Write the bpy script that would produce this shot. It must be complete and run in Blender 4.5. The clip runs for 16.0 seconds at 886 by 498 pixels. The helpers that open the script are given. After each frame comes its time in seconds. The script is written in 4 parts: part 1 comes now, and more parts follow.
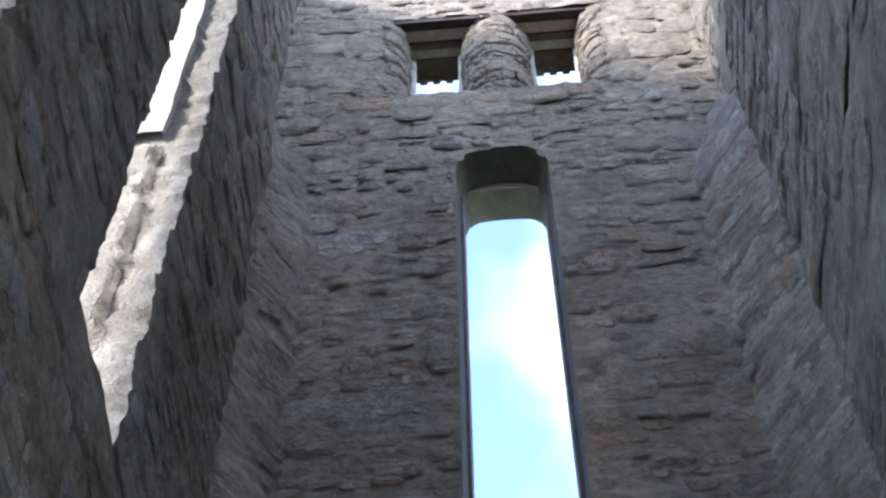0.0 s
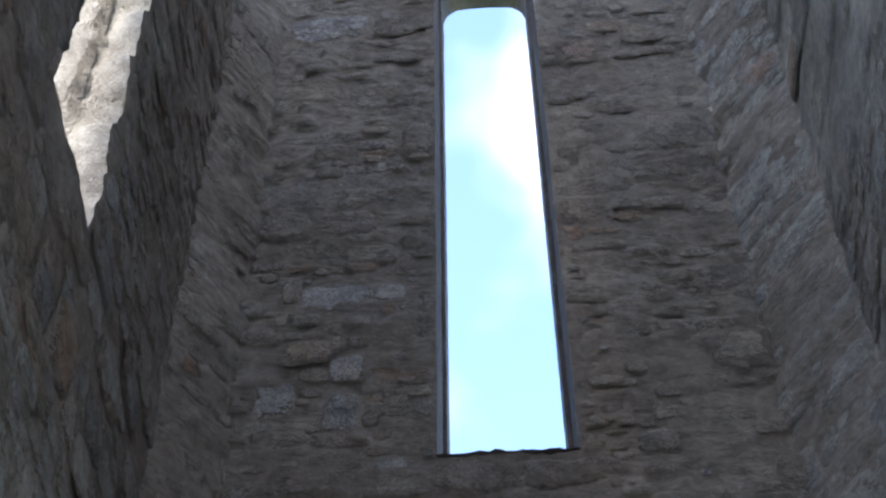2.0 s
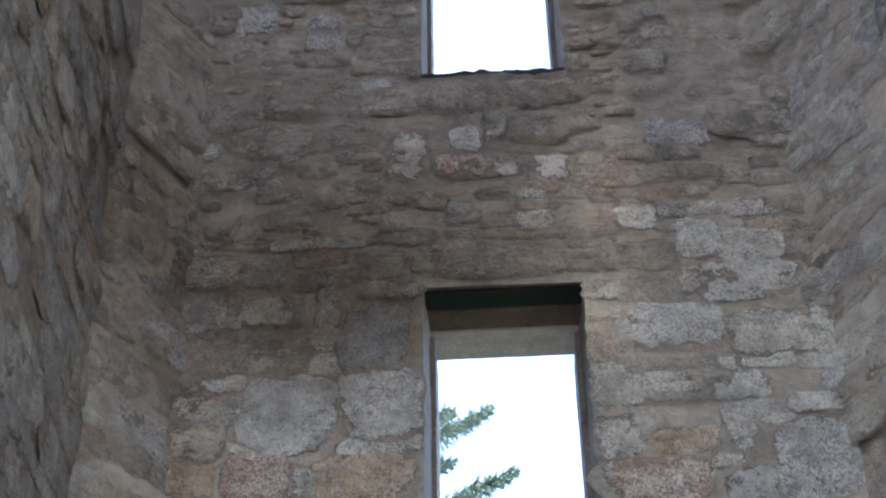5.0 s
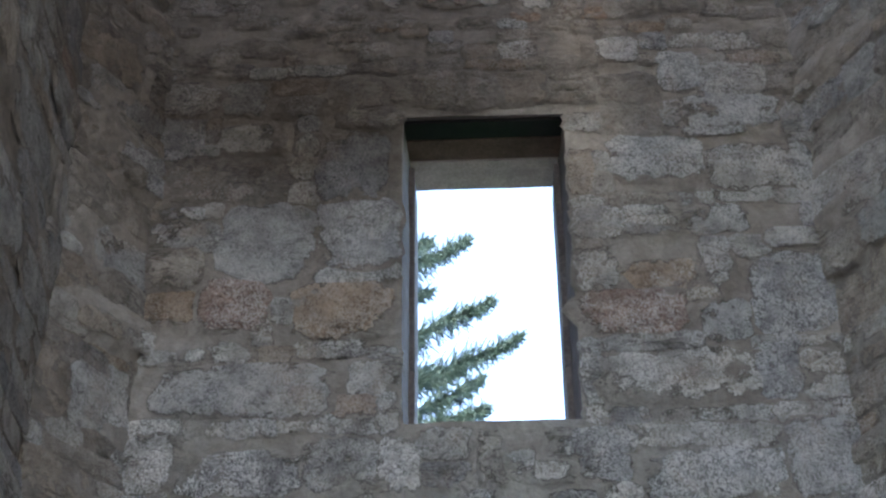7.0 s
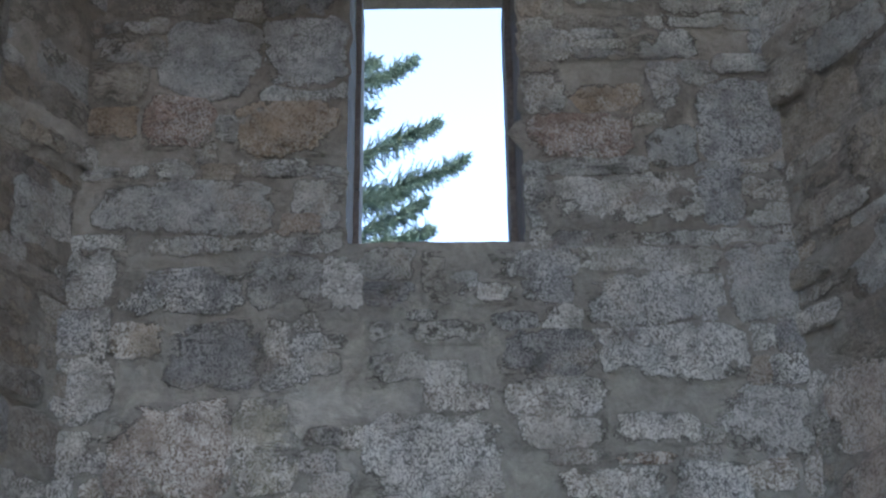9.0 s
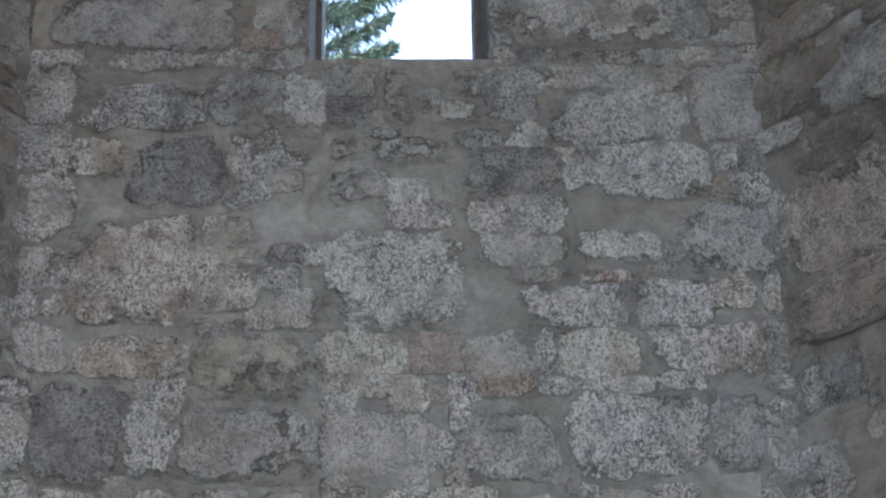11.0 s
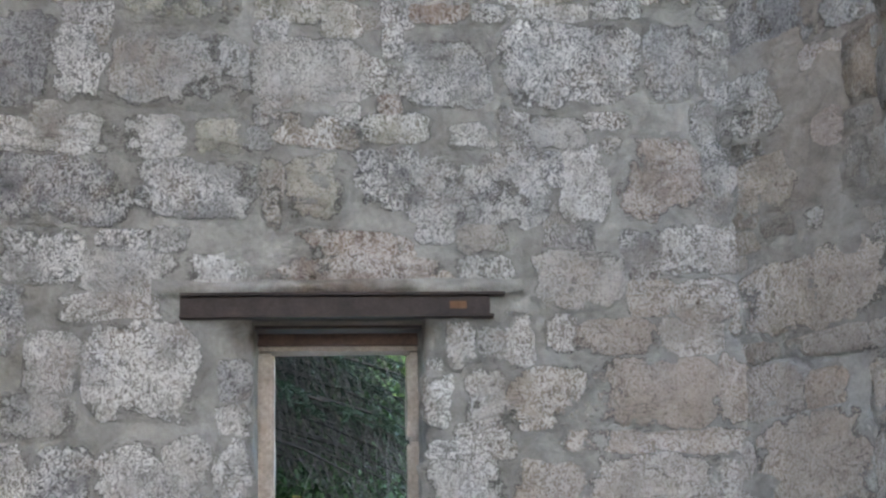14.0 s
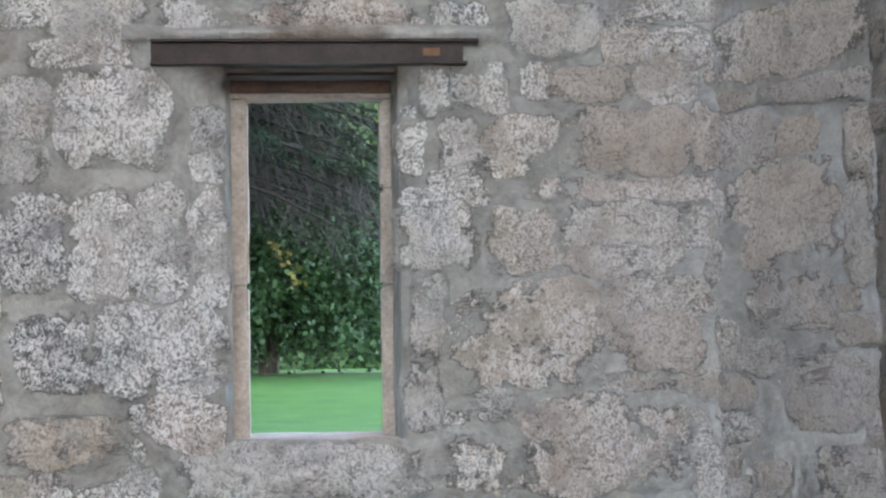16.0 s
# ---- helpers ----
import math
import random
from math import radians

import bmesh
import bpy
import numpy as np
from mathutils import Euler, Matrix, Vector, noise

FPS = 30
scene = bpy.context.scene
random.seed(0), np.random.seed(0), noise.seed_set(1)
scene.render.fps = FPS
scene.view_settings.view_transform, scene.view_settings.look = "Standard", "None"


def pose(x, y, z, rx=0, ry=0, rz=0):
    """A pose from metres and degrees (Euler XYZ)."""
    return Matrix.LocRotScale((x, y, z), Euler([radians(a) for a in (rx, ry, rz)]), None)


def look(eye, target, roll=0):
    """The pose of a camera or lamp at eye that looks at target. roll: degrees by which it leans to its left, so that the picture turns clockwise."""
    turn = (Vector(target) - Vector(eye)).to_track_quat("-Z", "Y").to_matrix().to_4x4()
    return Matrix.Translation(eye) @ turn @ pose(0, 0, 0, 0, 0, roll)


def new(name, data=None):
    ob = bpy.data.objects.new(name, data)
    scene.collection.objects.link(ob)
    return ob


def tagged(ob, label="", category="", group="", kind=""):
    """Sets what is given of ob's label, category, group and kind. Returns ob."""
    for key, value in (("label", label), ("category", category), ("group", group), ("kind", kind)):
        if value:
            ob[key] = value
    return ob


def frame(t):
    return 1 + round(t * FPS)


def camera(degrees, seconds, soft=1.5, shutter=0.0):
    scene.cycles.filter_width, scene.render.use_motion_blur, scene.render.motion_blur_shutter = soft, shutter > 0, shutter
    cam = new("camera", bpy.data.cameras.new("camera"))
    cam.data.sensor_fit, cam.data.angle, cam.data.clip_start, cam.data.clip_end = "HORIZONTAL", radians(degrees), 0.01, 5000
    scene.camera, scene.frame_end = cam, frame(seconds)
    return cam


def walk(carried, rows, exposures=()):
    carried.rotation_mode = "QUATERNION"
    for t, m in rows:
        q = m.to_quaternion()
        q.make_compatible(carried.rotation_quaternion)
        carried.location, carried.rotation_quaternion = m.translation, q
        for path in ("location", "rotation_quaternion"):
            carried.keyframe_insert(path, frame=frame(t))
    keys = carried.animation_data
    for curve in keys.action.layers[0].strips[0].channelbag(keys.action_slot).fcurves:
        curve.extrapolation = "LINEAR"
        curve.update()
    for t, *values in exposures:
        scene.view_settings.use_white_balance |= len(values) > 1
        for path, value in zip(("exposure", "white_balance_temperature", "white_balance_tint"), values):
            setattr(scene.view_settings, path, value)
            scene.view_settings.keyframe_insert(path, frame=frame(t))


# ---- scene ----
cam = camera(28.56, 16.0, soft=2.4)
EYE = 1.6
ROWS = [
    (0.0, 61.266, -4.322, 0.517), (0.5, 59.512, -3.782, 0.417), (1.0, 58.033, -3.452, 0.547),
    (1.5, 56.263, -3.195, 0.622), (2.0, 54.300, -2.949, 0.674), (2.5, 52.318, -2.555, 0.644),
    (3.0, 50.441, -2.408, 0.691), (3.5, 48.320, -2.374, 0.815), (4.0, 45.681, -2.431, 0.984),
    (6.5, 37.856, -2.271, 0.667), (7.0, 36.249, -1.680, 0.678), (7.5, 34.772, -1.162, 0.681),
    (8.0, 33.299, -0.551, 0.680), (8.5, 31.809, 0.040, 0.633), (9.0, 30.346, 0.382, 0.737),
    (11.5, 22.742, 2.126, 0.903), (12.0, 21.041, 2.636, 0.792), (12.5, 18.981, 2.979, 0.857),
    (13.0, 16.623, 3.381, 0.881), (13.5, 14.477, 3.592, 0.944), (14.0, 12.080, 3.761, 0.981),
    (14.5, 9.803, 3.925, 0.948), (15.0, 7.987, 4.149, 0.953), (15.5, 5.763, 4.355, 0.932),
    (16.0, 3.768, 4.516, 0.924),
]
EXPOSURES = [(0.0, 4.02, 6750, 12), (2.5, 3.96, 6950, 12), (3.5, 4.48, 7200, 13), (4.0, 5.05, 7500, 14), (6.5, 4.8, 7550, 13), (7.0, 4.46, 7450, 13), (8.0, 4.08, 7400, 12), (9.0, 4.1, 7250, 12), (12.5, 4.62, 8000, 15), (14.0, 4.93, 8000, 15), (16.0, 5.13, 8150, 15)]
# the camera is held at one spot, tilting down: pitch, heading to the right, lean to the right
walk(cam, [(t, pose(0, 0, EYE, 90 + p, 0, -h) @ pose(0, 0, 0, 0, 0, -r)) for t, p, h, r in ROWS], EXPOSURES)

# ---- light ----
SUN_FROM = Vector((-0.70, -0.70, 0.50)).normalized()
world = bpy.data.worlds.new("sky")
scene.world = world
world.use_nodes = True
wn, wl = world.node_tree.nodes, world.node_tree.links
wn.clear()
sky = wn.new("ShaderNodeTexSky")
sky.sky_type, sky.sun_disc = "NISHITA", False
sky.altitude, sky.air_density, sky.dust_density, sky.ozone_density = 3000, 1.0, 0.0, 2.2
sky.sun_elevation = math.asin(SUN_FROM.z)
sky.sun_rotation = math.atan2(SUN_FROM.x, SUN_FROM.y)
wco = wn.new("ShaderNodeTexCoord")
wno = wn.new("ShaderNodeTexNoise")
wno.inputs["Scale"].default_value, wno.inputs["Detail"].default_value = 4.0, 4.0
wra = wn.new("ShaderNodeValToRGB")
wra.color_ramp.interpolation = "EASE"
wve = wra.color_ramp.elements.new(0.60)
wra.color_ramp.elements[0].position, wra.color_ramp.elements[2].position = 0.44, 0.76
wve.color = (0.13, 0.13, 0.13, 1)
wmi = wn.new("ShaderNodeMix")
wmi.data_type = "RGBA"
wmi.inputs["B"].default_value = (6.8, 6.8, 6.8, 1)
wbg = wn.new("ShaderNodeBackground")
wbg.inputs["Strength"].default_value = 0.085
wou = wn.new("ShaderNodeOutputWorld")
wma = wn.new("ShaderNodeMapping")
wma.inputs["Location"].default_value = (3.3, 1.2, 0.4)
wl.new(wco.outputs["Generated"], wma.inputs["Vector"])
wl.new(wma.outputs["Vector"], wno.inputs["Vector"])
# broken cloud, thickened out of view towards the veiled south-west sun to brighten the interior
wse = wn.new("ShaderNodeVectorMath")
wse.operation = "DOT_PRODUCT"
wse.inputs[1].default_value = (-0.05, -0.13, 0.03)
wad = wn.new("ShaderNodeMath")
wl.new(wco.outputs["Generated"], wse.inputs[0])
wl.new(wse.outputs["Value"], wad.inputs[0])
wl.new(wno.outputs["Fac"], wad.inputs[1])
wl.new(wad.outputs[0], wra.inputs["Fac"])
wl.new(wra.outputs["Color"], wmi.inputs["Factor"])
wl.new(sky.outputs["Color"], wmi.inputs["A"])
wl.new(wmi.outputs["Result"], wbg.inputs["Color"])
wl.new(wbg.outputs["Background"], wou.inputs["Surface"])

sun = new("sun", bpy.data.lights.new("sun", "SUN"))
sun.data.energy, sun.data.angle, sun.data.color = 0.62, radians(12), (1.0, 0.95, 0.88)
sun.matrix_world = look(SUN_FROM * 60, (0, 0, 0))

# ---- materials ----
def material(name, rough=0.9, metal=0.0):
    m = bpy.data.materials.new(name)
    m.use_nodes = True
    b = m.node_tree.nodes["Principled BSDF"]
    b.inputs["Roughness"].default_value, b.inputs["Metallic"].default_value = rough, metal
    b.inputs["Specular IOR Level"].default_value = 0.25
    return m, m.node_tree.nodes, m.node_tree.links, b


def noise_node(n, l, vec, scale, detail=4.0, rough=0.6, twist=0.0):
    k = n.new("ShaderNodeTexNoise")
    k.inputs["Distortion"].default_value = twist
    k.inputs["Scale"].default_value, k.inputs["Detail"].default_value, k.inputs["Roughness"].default_value = scale, detail, rough
    l.new(vec, k.inputs["Vector"])
    return k.outputs["Fac"]


def ramp(n, l, fac, *stops):
    k = n.new("ShaderNodeValToRGB")
    e = k.color_ramp.elements
    while len(e) < len(stops):
        e.new(0.5)
    for el, (pos, col) in zip(e, stops):
        el.position = pos
        el.color = (*col, 1) if len(col) == 3 else (col[0],) * 3 + (1,)
    l.new(fac, k.inputs["Fac"])
    return k.outputs["Color"]


def mix(n, l, fac, a, b, mode="MIX"):
    k = n.new("ShaderNodeMix")
    k.data_type, k.blend_type = "RGBA", mode
    for sock, v in (("Factor", fac), ("A", a), ("B", b)):
        if isinstance(v, (int, float)):
            k.inputs[sock].default_value = v
        elif isinstance(v, tuple):
            k.inputs[sock].default_value = (*v, 1)
        else:
            l.new(v, k.inputs[sock])
    return k.outputs["Result"]


def bump(n, l, b, height, strength, distance):
    k = n.new("ShaderNodeBump")
    k.inputs["Strength"].default_value, k.inputs["Distance"].default_value = strength, distance
    l.new(height, k.inputs["Height"])
    l.new(k.outputs["Normal"], b.inputs["Normal"])


def world_place(n):
    return n.new("ShaderNodeNewGeometry").outputs["Position"]


def mortar_colour(n, l, pos, grey=False):
    spread = noise_node(n, l, pos, 0.9, 5)
    big = ramp(n, l, spread, (0.3, (0.255, 0.248, 0.228)), (0.5, (0.335, 0.328, 0.305)), (0.72, (0.425, 0.417, 0.395)))
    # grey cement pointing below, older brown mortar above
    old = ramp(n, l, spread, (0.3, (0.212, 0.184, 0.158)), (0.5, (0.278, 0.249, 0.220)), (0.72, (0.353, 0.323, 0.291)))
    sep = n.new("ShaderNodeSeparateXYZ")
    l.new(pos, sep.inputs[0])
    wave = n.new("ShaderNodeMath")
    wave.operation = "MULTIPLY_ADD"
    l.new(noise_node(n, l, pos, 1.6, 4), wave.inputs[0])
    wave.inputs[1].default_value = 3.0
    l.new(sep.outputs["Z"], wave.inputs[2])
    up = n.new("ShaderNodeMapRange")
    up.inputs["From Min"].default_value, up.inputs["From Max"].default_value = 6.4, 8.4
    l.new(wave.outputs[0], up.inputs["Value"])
    # the splayed corners are browner and darker, but for the foot
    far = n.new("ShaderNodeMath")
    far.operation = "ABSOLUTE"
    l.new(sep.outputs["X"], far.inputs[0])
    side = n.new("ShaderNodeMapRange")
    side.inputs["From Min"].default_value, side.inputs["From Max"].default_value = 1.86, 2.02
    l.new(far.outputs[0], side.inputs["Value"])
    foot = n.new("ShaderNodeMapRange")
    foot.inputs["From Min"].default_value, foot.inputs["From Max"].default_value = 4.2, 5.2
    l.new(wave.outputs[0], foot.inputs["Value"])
    brown_corner = n.new("ShaderNodeMath")
    brown_corner.operation = "MULTIPLY"
    l.new(side.outputs["Result"], brown_corner.inputs[0])
    l.new(foot.outputs["Result"], brown_corner.inputs[1])
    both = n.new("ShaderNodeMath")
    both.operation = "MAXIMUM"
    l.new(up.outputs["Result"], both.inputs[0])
    l.new(brown_corner.outputs[0], both.inputs[1])
    if not grey:
        big = mix(n, l, both.outputs[0], big, old)
    fine = ramp(n, l, noise_node(n, l, pos, 38, 5, 0.7), (0.3, (0.88,)), (0.7, (1.1,)))
    trowel = ramp(n, l, noise_node(n, l, pos, 6.5, 7, 0.68, 0.6), (0.3, (0.66,)), (0.7, (1.32,)))
    return mix(n, l, 1.0, mix(n, l, 1.0, big, trowel, "MULTIPLY"), fine, "MULTIPLY")


def dark_patches(n, l, pos, col):
    """Dark patches: beside and over middle window; rust and shade under the low beam."""
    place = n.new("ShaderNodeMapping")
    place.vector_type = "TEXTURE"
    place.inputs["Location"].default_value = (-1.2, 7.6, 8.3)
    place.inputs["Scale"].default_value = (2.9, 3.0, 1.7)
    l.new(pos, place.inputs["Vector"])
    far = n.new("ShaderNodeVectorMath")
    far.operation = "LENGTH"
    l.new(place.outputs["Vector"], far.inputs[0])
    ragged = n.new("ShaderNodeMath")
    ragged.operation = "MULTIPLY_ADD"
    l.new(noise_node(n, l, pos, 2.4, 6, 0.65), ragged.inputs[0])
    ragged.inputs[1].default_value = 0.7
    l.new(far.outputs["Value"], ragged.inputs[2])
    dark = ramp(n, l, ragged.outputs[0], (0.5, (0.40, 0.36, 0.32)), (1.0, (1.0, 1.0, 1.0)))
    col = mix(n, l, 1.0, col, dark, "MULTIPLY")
    # rust washed down from the low window's beam, its shade painted in too
    below = n.new("ShaderNodeMapping")
    below.vector_type = "TEXTURE"
    below.inputs["Location"].default_value = (0.02, 7.8, 2.92)
    below.inputs["Scale"].default_value = (0.80, 0.9, 0.36)
    l.new(pos, below.inputs["Vector"])
    reach = n.new("ShaderNodeVectorMath")
    reach.operation = "LENGTH"
    l.new(below.outputs["Vector"], reach.inputs[0])
    ragged_below = n.new("ShaderNodeMath")
    ragged_below.operation = "MULTIPLY_ADD"
    l.new(noise_node(n, l, pos, 6.0, 6, 0.65), ragged_below.inputs[0])
    ragged_below.inputs[1].default_value = 0.6
    l.new(reach.outputs["Value"], ragged_below.inputs[2])
    rusty = ramp(n, l, ragged_below.outputs[0], (0.75, (0.55, 0.46, 0.41)), (1.2, (1.0, 1.0, 1.0)))
    return mix(n, l, 1.0, col, rusty, "MULTIPLY")


def fracture(n, l, pos, scale=9.0):
    """Height of broken, coursed rubble: lumpy noise with angular chips."""
    flat = n.new("ShaderNodeMapping")
    flat.inputs["Scale"].default_value = (0.75, 0.75, 1.5)
    l.new(pos, flat.inputs["Vector"])
    chips = n.new("ShaderNodeTexVoronoi")
    chips.inputs["Scale"].default_value = scale
    warp_by = n.new("ShaderNodeVectorMath")
    warp_by.operation = "MULTIPLY_ADD"
    lumps = n.new("ShaderNodeTexNoise")
    lumps.inputs["Scale"].default_value, lumps.inputs["Detail"].default_value = scale * 0.9, 5.0
    l.new(flat.outputs["Vector"], lumps.inputs["Vector"])
    l.new(lumps.outputs["Color"], warp_by.inputs[0])
    warp_by.inputs[1].default_value = (0.16, 0.16, 0.16)
    l.new(flat.outputs["Vector"], warp_by.inputs[2])
    l.new(warp_by.outputs["Vector"], chips.inputs["Vector"])
    total = n.new("ShaderNodeMath")
    total.operation = "MULTIPLY_ADD"
    l.new(chips.outputs["Distance"], total.inputs[0])
    total.inputs[1].default_value = -0.45
    l.new(noise_node(n, l, flat.outputs["Vector"], scale * 1.4, 9, 0.72, 0.5), total.inputs[2])
    return total.outputs[0]


def mortar_material(name, grey=False):
    m, n, l, b = material(name, 0.95)
    pos = world_place(n)
    l.new(dark_patches(n, l, pos, mortar_colour(n, l, pos, grey)), b.inputs["Base Color"])
    high = n.new("ShaderNodeMapRange")
    high.inputs["From Min"].default_value, high.inputs["From Max"].default_value = 7.5, 10.0
    sep = n.new("ShaderNodeSeparateXYZ")
    l.new(pos, sep.inputs[0])
    l.new(sep.outputs["Z"], high.inputs["Value"])
    bump(n, l, b, mix(n, l, high.outputs["Result"], noise_node(n, l, pos, 12, 8, 0.66), fracture(n, l, pos)), 0.95, 0.05)
    return m


def stone_material(name, joined, dull=1.0, grey=False):
    """Weathered rubble: a tone for each stone, pale crust, dark pits, mortar smeared over its rim."""
    m, n, l, b = material(name, 0.92)
    pos = world_place(n)
    rnd = n.new("ShaderNodeNewGeometry").outputs["Random Per Island"] if joined else n.new("ShaderNodeObjectInfo").outputs["Random"]
    tone = ramp(n, l, rnd, (0.0, (0.23, 0.23, 0.235)), (0.25, (0.36, 0.355, 0.34)), (0.42, (0.29, 0.28, 0.265)), (0.58, (0.42, 0.41, 0.385)),
                (0.72, (0.36, 0.33, 0.295)), (0.88, (0.28, 0.28, 0.285)), (0.965, (0.36, 0.31, 0.255)), (0.995, (0.34, 0.25, 0.205)))
    cloud = ramp(n, l, noise_node(n, l, pos, 7, 6, 0.65), (0.3, (0.55,)), (0.7, (1.3,)))
    tone = mix(n, l, 1.0, tone, cloud, "MULTIPLY")
    # grey east rubble, lightened to stand for the skylight on that wall
    if grey:
        tone = mix(n, l, 1.0, tone, (1.18, 1.17, 1.15), "MULTIPLY")
    if dull < 1 and not grey:
        tone = mix(n, l, 1.0, tone, (0.91, 0.83, 0.755), "MULTIPLY")
    stretch = n.new("ShaderNodeMapping")
    stretch.inputs["Scale"].default_value = (1, 1, 0.8)
    l.new(pos, stretch.inputs["Vector"])
    crust = noise_node(n, l, stretch.outputs["Vector"], 42, 5, 0.55, 1.9)
    where = ramp(n, l, noise_node(n, l, pos, 4.2, 6, 0.68), (0.38, (0.12 * dull,)), (0.54, (1.0 * dull,)))
    share = n.new("ShaderNodeMath")
    share.operation = "MULTIPLY"
    l.new(rnd, share.inputs[0])
    share.inputs[1].default_value = 7.31
    part_of = n.new("ShaderNodeMath")
    part_of.operation = "FRACT"
    l.new(share.outputs[0], part_of.inputs[0])
    where = mix(n, l, 1.0, where, ramp(n, l, part_of.outputs[0], (0.05, (0.35,)), (0.5, (1.0,))), "MULTIPLY")
    # low down on the east side the stones are brown and bare of crust
    sep = n.new("ShaderNodeSeparateXYZ")
    l.new(pos, sep.inputs[0])
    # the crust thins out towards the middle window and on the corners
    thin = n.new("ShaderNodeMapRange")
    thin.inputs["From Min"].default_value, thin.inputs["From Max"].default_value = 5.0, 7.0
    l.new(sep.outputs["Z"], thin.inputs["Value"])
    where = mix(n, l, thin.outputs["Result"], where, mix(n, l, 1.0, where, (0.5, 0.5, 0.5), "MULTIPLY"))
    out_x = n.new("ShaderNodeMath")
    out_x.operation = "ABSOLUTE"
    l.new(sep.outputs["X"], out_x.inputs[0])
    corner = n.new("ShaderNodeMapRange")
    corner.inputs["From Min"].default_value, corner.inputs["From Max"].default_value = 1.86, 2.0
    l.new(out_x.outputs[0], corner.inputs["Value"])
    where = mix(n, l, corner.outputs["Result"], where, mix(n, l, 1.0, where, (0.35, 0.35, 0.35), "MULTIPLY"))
    wander = noise_node(n, l, pos, 1.7, 4)
    lines = []
    for axis, gain, lo, hi in (("X", 1.2, 1.15, 1.75), ("Z", -1.2, 2.9, 2.3)):
        sum_of = n.new("ShaderNodeMath")
        sum_of.operation = "MULTIPLY_ADD"
        l.new(wander, sum_of.inputs[0])
        sum_of.inputs[1].default_value = gain
        l.new(sep.outputs[axis], sum_of.inputs[2])
        reach = n.new("ShaderNodeMapRange")
        reach.inputs["From Min"].default_value, reach.inputs["From Max"].default_value = lo, hi
        l.new(sum_of.outputs[0], reach.inputs["Value"])
        lines.append(reach.outputs["Result"])
    bare = n.new("ShaderNodeMath")
    bare.operation = "MULTIPLY"
    l.new(lines[0], bare.inputs[0])
    l.new(lines[1], bare.inputs[1])
    bare = bare.outputs[0]
    where = mix(n, l, 1.0, where, ramp(n, l, bare, (0.0, (1.0,)), (1.0, (0.6,))), "MULTIPLY")
    tone = mix(n, l, ramp(n, l, bare, (0.0, (0.0,)), (1.0, (0.62,))), tone, (0.42, 0.36, 0.31))
    # brown weathering in patches
    tan = ramp(n, l, noise_node(n, l, pos, 2.6, 6, 0.7, 0.5), (0.52, (0.0,)), (0.66, (0.7,)))
    tone = mix(n, l, tan, tone, (0.335, 0.275, 0.225))
    grain = ramp(n, l, noise_node(n, l, pos, 130, 4, 0.7), (0.3, (0.82,)), (0.7, (1.14,)))
    tone = mix(n, l, 1.0, tone, grain, "MULTIPLY")
    speck = ramp(n, l, crust, (0.43, (0.0,)), (0.58, (1.0,)))
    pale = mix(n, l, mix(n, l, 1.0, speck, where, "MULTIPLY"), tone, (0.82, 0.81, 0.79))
    pits = ramp(n, l, crust, (0.30, (1 - 0.45 * dull,)), (0.46, (1.0,)))
    col = mix(n, l, 1.0, pale, pits, "MULTIPLY")
    att = n.new("ShaderNodeAttribute")
    att.attribute_name = "rim"
    add = n.new("ShaderNodeMath")
    add.operation = "ADD"
    l.new(att.outputs["Fac"], add.inputs[0])
    sub = n.new("ShaderNodeMath")
    sub.operation = "MULTIPLY_ADD"
    patch = n.new("ShaderNodeMath")
    patch.operation = "ADD"
    l.new(noise_node(n, l, pos, 11, 7, 0.72), patch.inputs[0])
    l.new(noise_node(n, l, pos, 3.2, 3, 0.5), patch.inputs[1])
    l.new(patch.outputs[0], sub.inputs[0])
    sub.inputs[1].default_value, sub.inputs[2].default_value = 3.3, -3.3 if dull == 1 else -3.62
    l.new(sub.outputs[0], add.inputs[1])
    smear = ramp(n, l, add.outputs[0], (0.26, (0.0,)), (0.46, (1.0,)))
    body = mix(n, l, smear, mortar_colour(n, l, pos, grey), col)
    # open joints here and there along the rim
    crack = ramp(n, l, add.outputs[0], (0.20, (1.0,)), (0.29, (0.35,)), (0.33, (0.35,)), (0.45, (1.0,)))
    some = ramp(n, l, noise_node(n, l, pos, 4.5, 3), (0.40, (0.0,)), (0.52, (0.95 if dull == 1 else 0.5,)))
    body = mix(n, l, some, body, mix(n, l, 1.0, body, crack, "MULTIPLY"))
    # beds of the stone, split open here and there
    beds = n.new("ShaderNodeMapping")
    beds.inputs["Scale"].default_value = (0.55, 0.55, 2.6)
    l.new(pos, beds.inputs["Vector"])
    split = ramp(n, l, noise_node(n, l, beds.outputs["Vector"], 4.6, 7, 0.6, 0.4), (0.475, (1.0,)), (0.495, (0.35,)), (0.505, (0.35,)), (0.525, (1.0,)))
    open_bed = ramp(n, l, noise_node(n, l, pos, 3.1, 4, 0.6), (0.50, (0.0,)), (0.62, (0.7,)))
    body = mix(n, l, open_bed, body, mix(n, l, 1.0, body, split, "MULTIPLY"))
    l.new(dark_patches(n, l, pos, body), b.inputs["Base Color"])
    relief = mix(n, l, smear, noise_node(n, l, pos, 12, 8, 0.6), crust)
    both = n.new("ShaderNodeMath")
    both.operation = "MULTIPLY_ADD"
    l.new(smear, both.inputs[0])
    both.inputs[1].default_value = 0.35
    l.new(relief, both.inputs[2])
    chisel = n.new("ShaderNodeMath")
    chisel.operation = "MULTIPLY_ADD"
    l.new(noise_node(n, l, pos, 17, 7, 0.62, 0.8), chisel.inputs[0])
    chisel.inputs[1].default_value = 2.2 if dull < 1 else 2.0
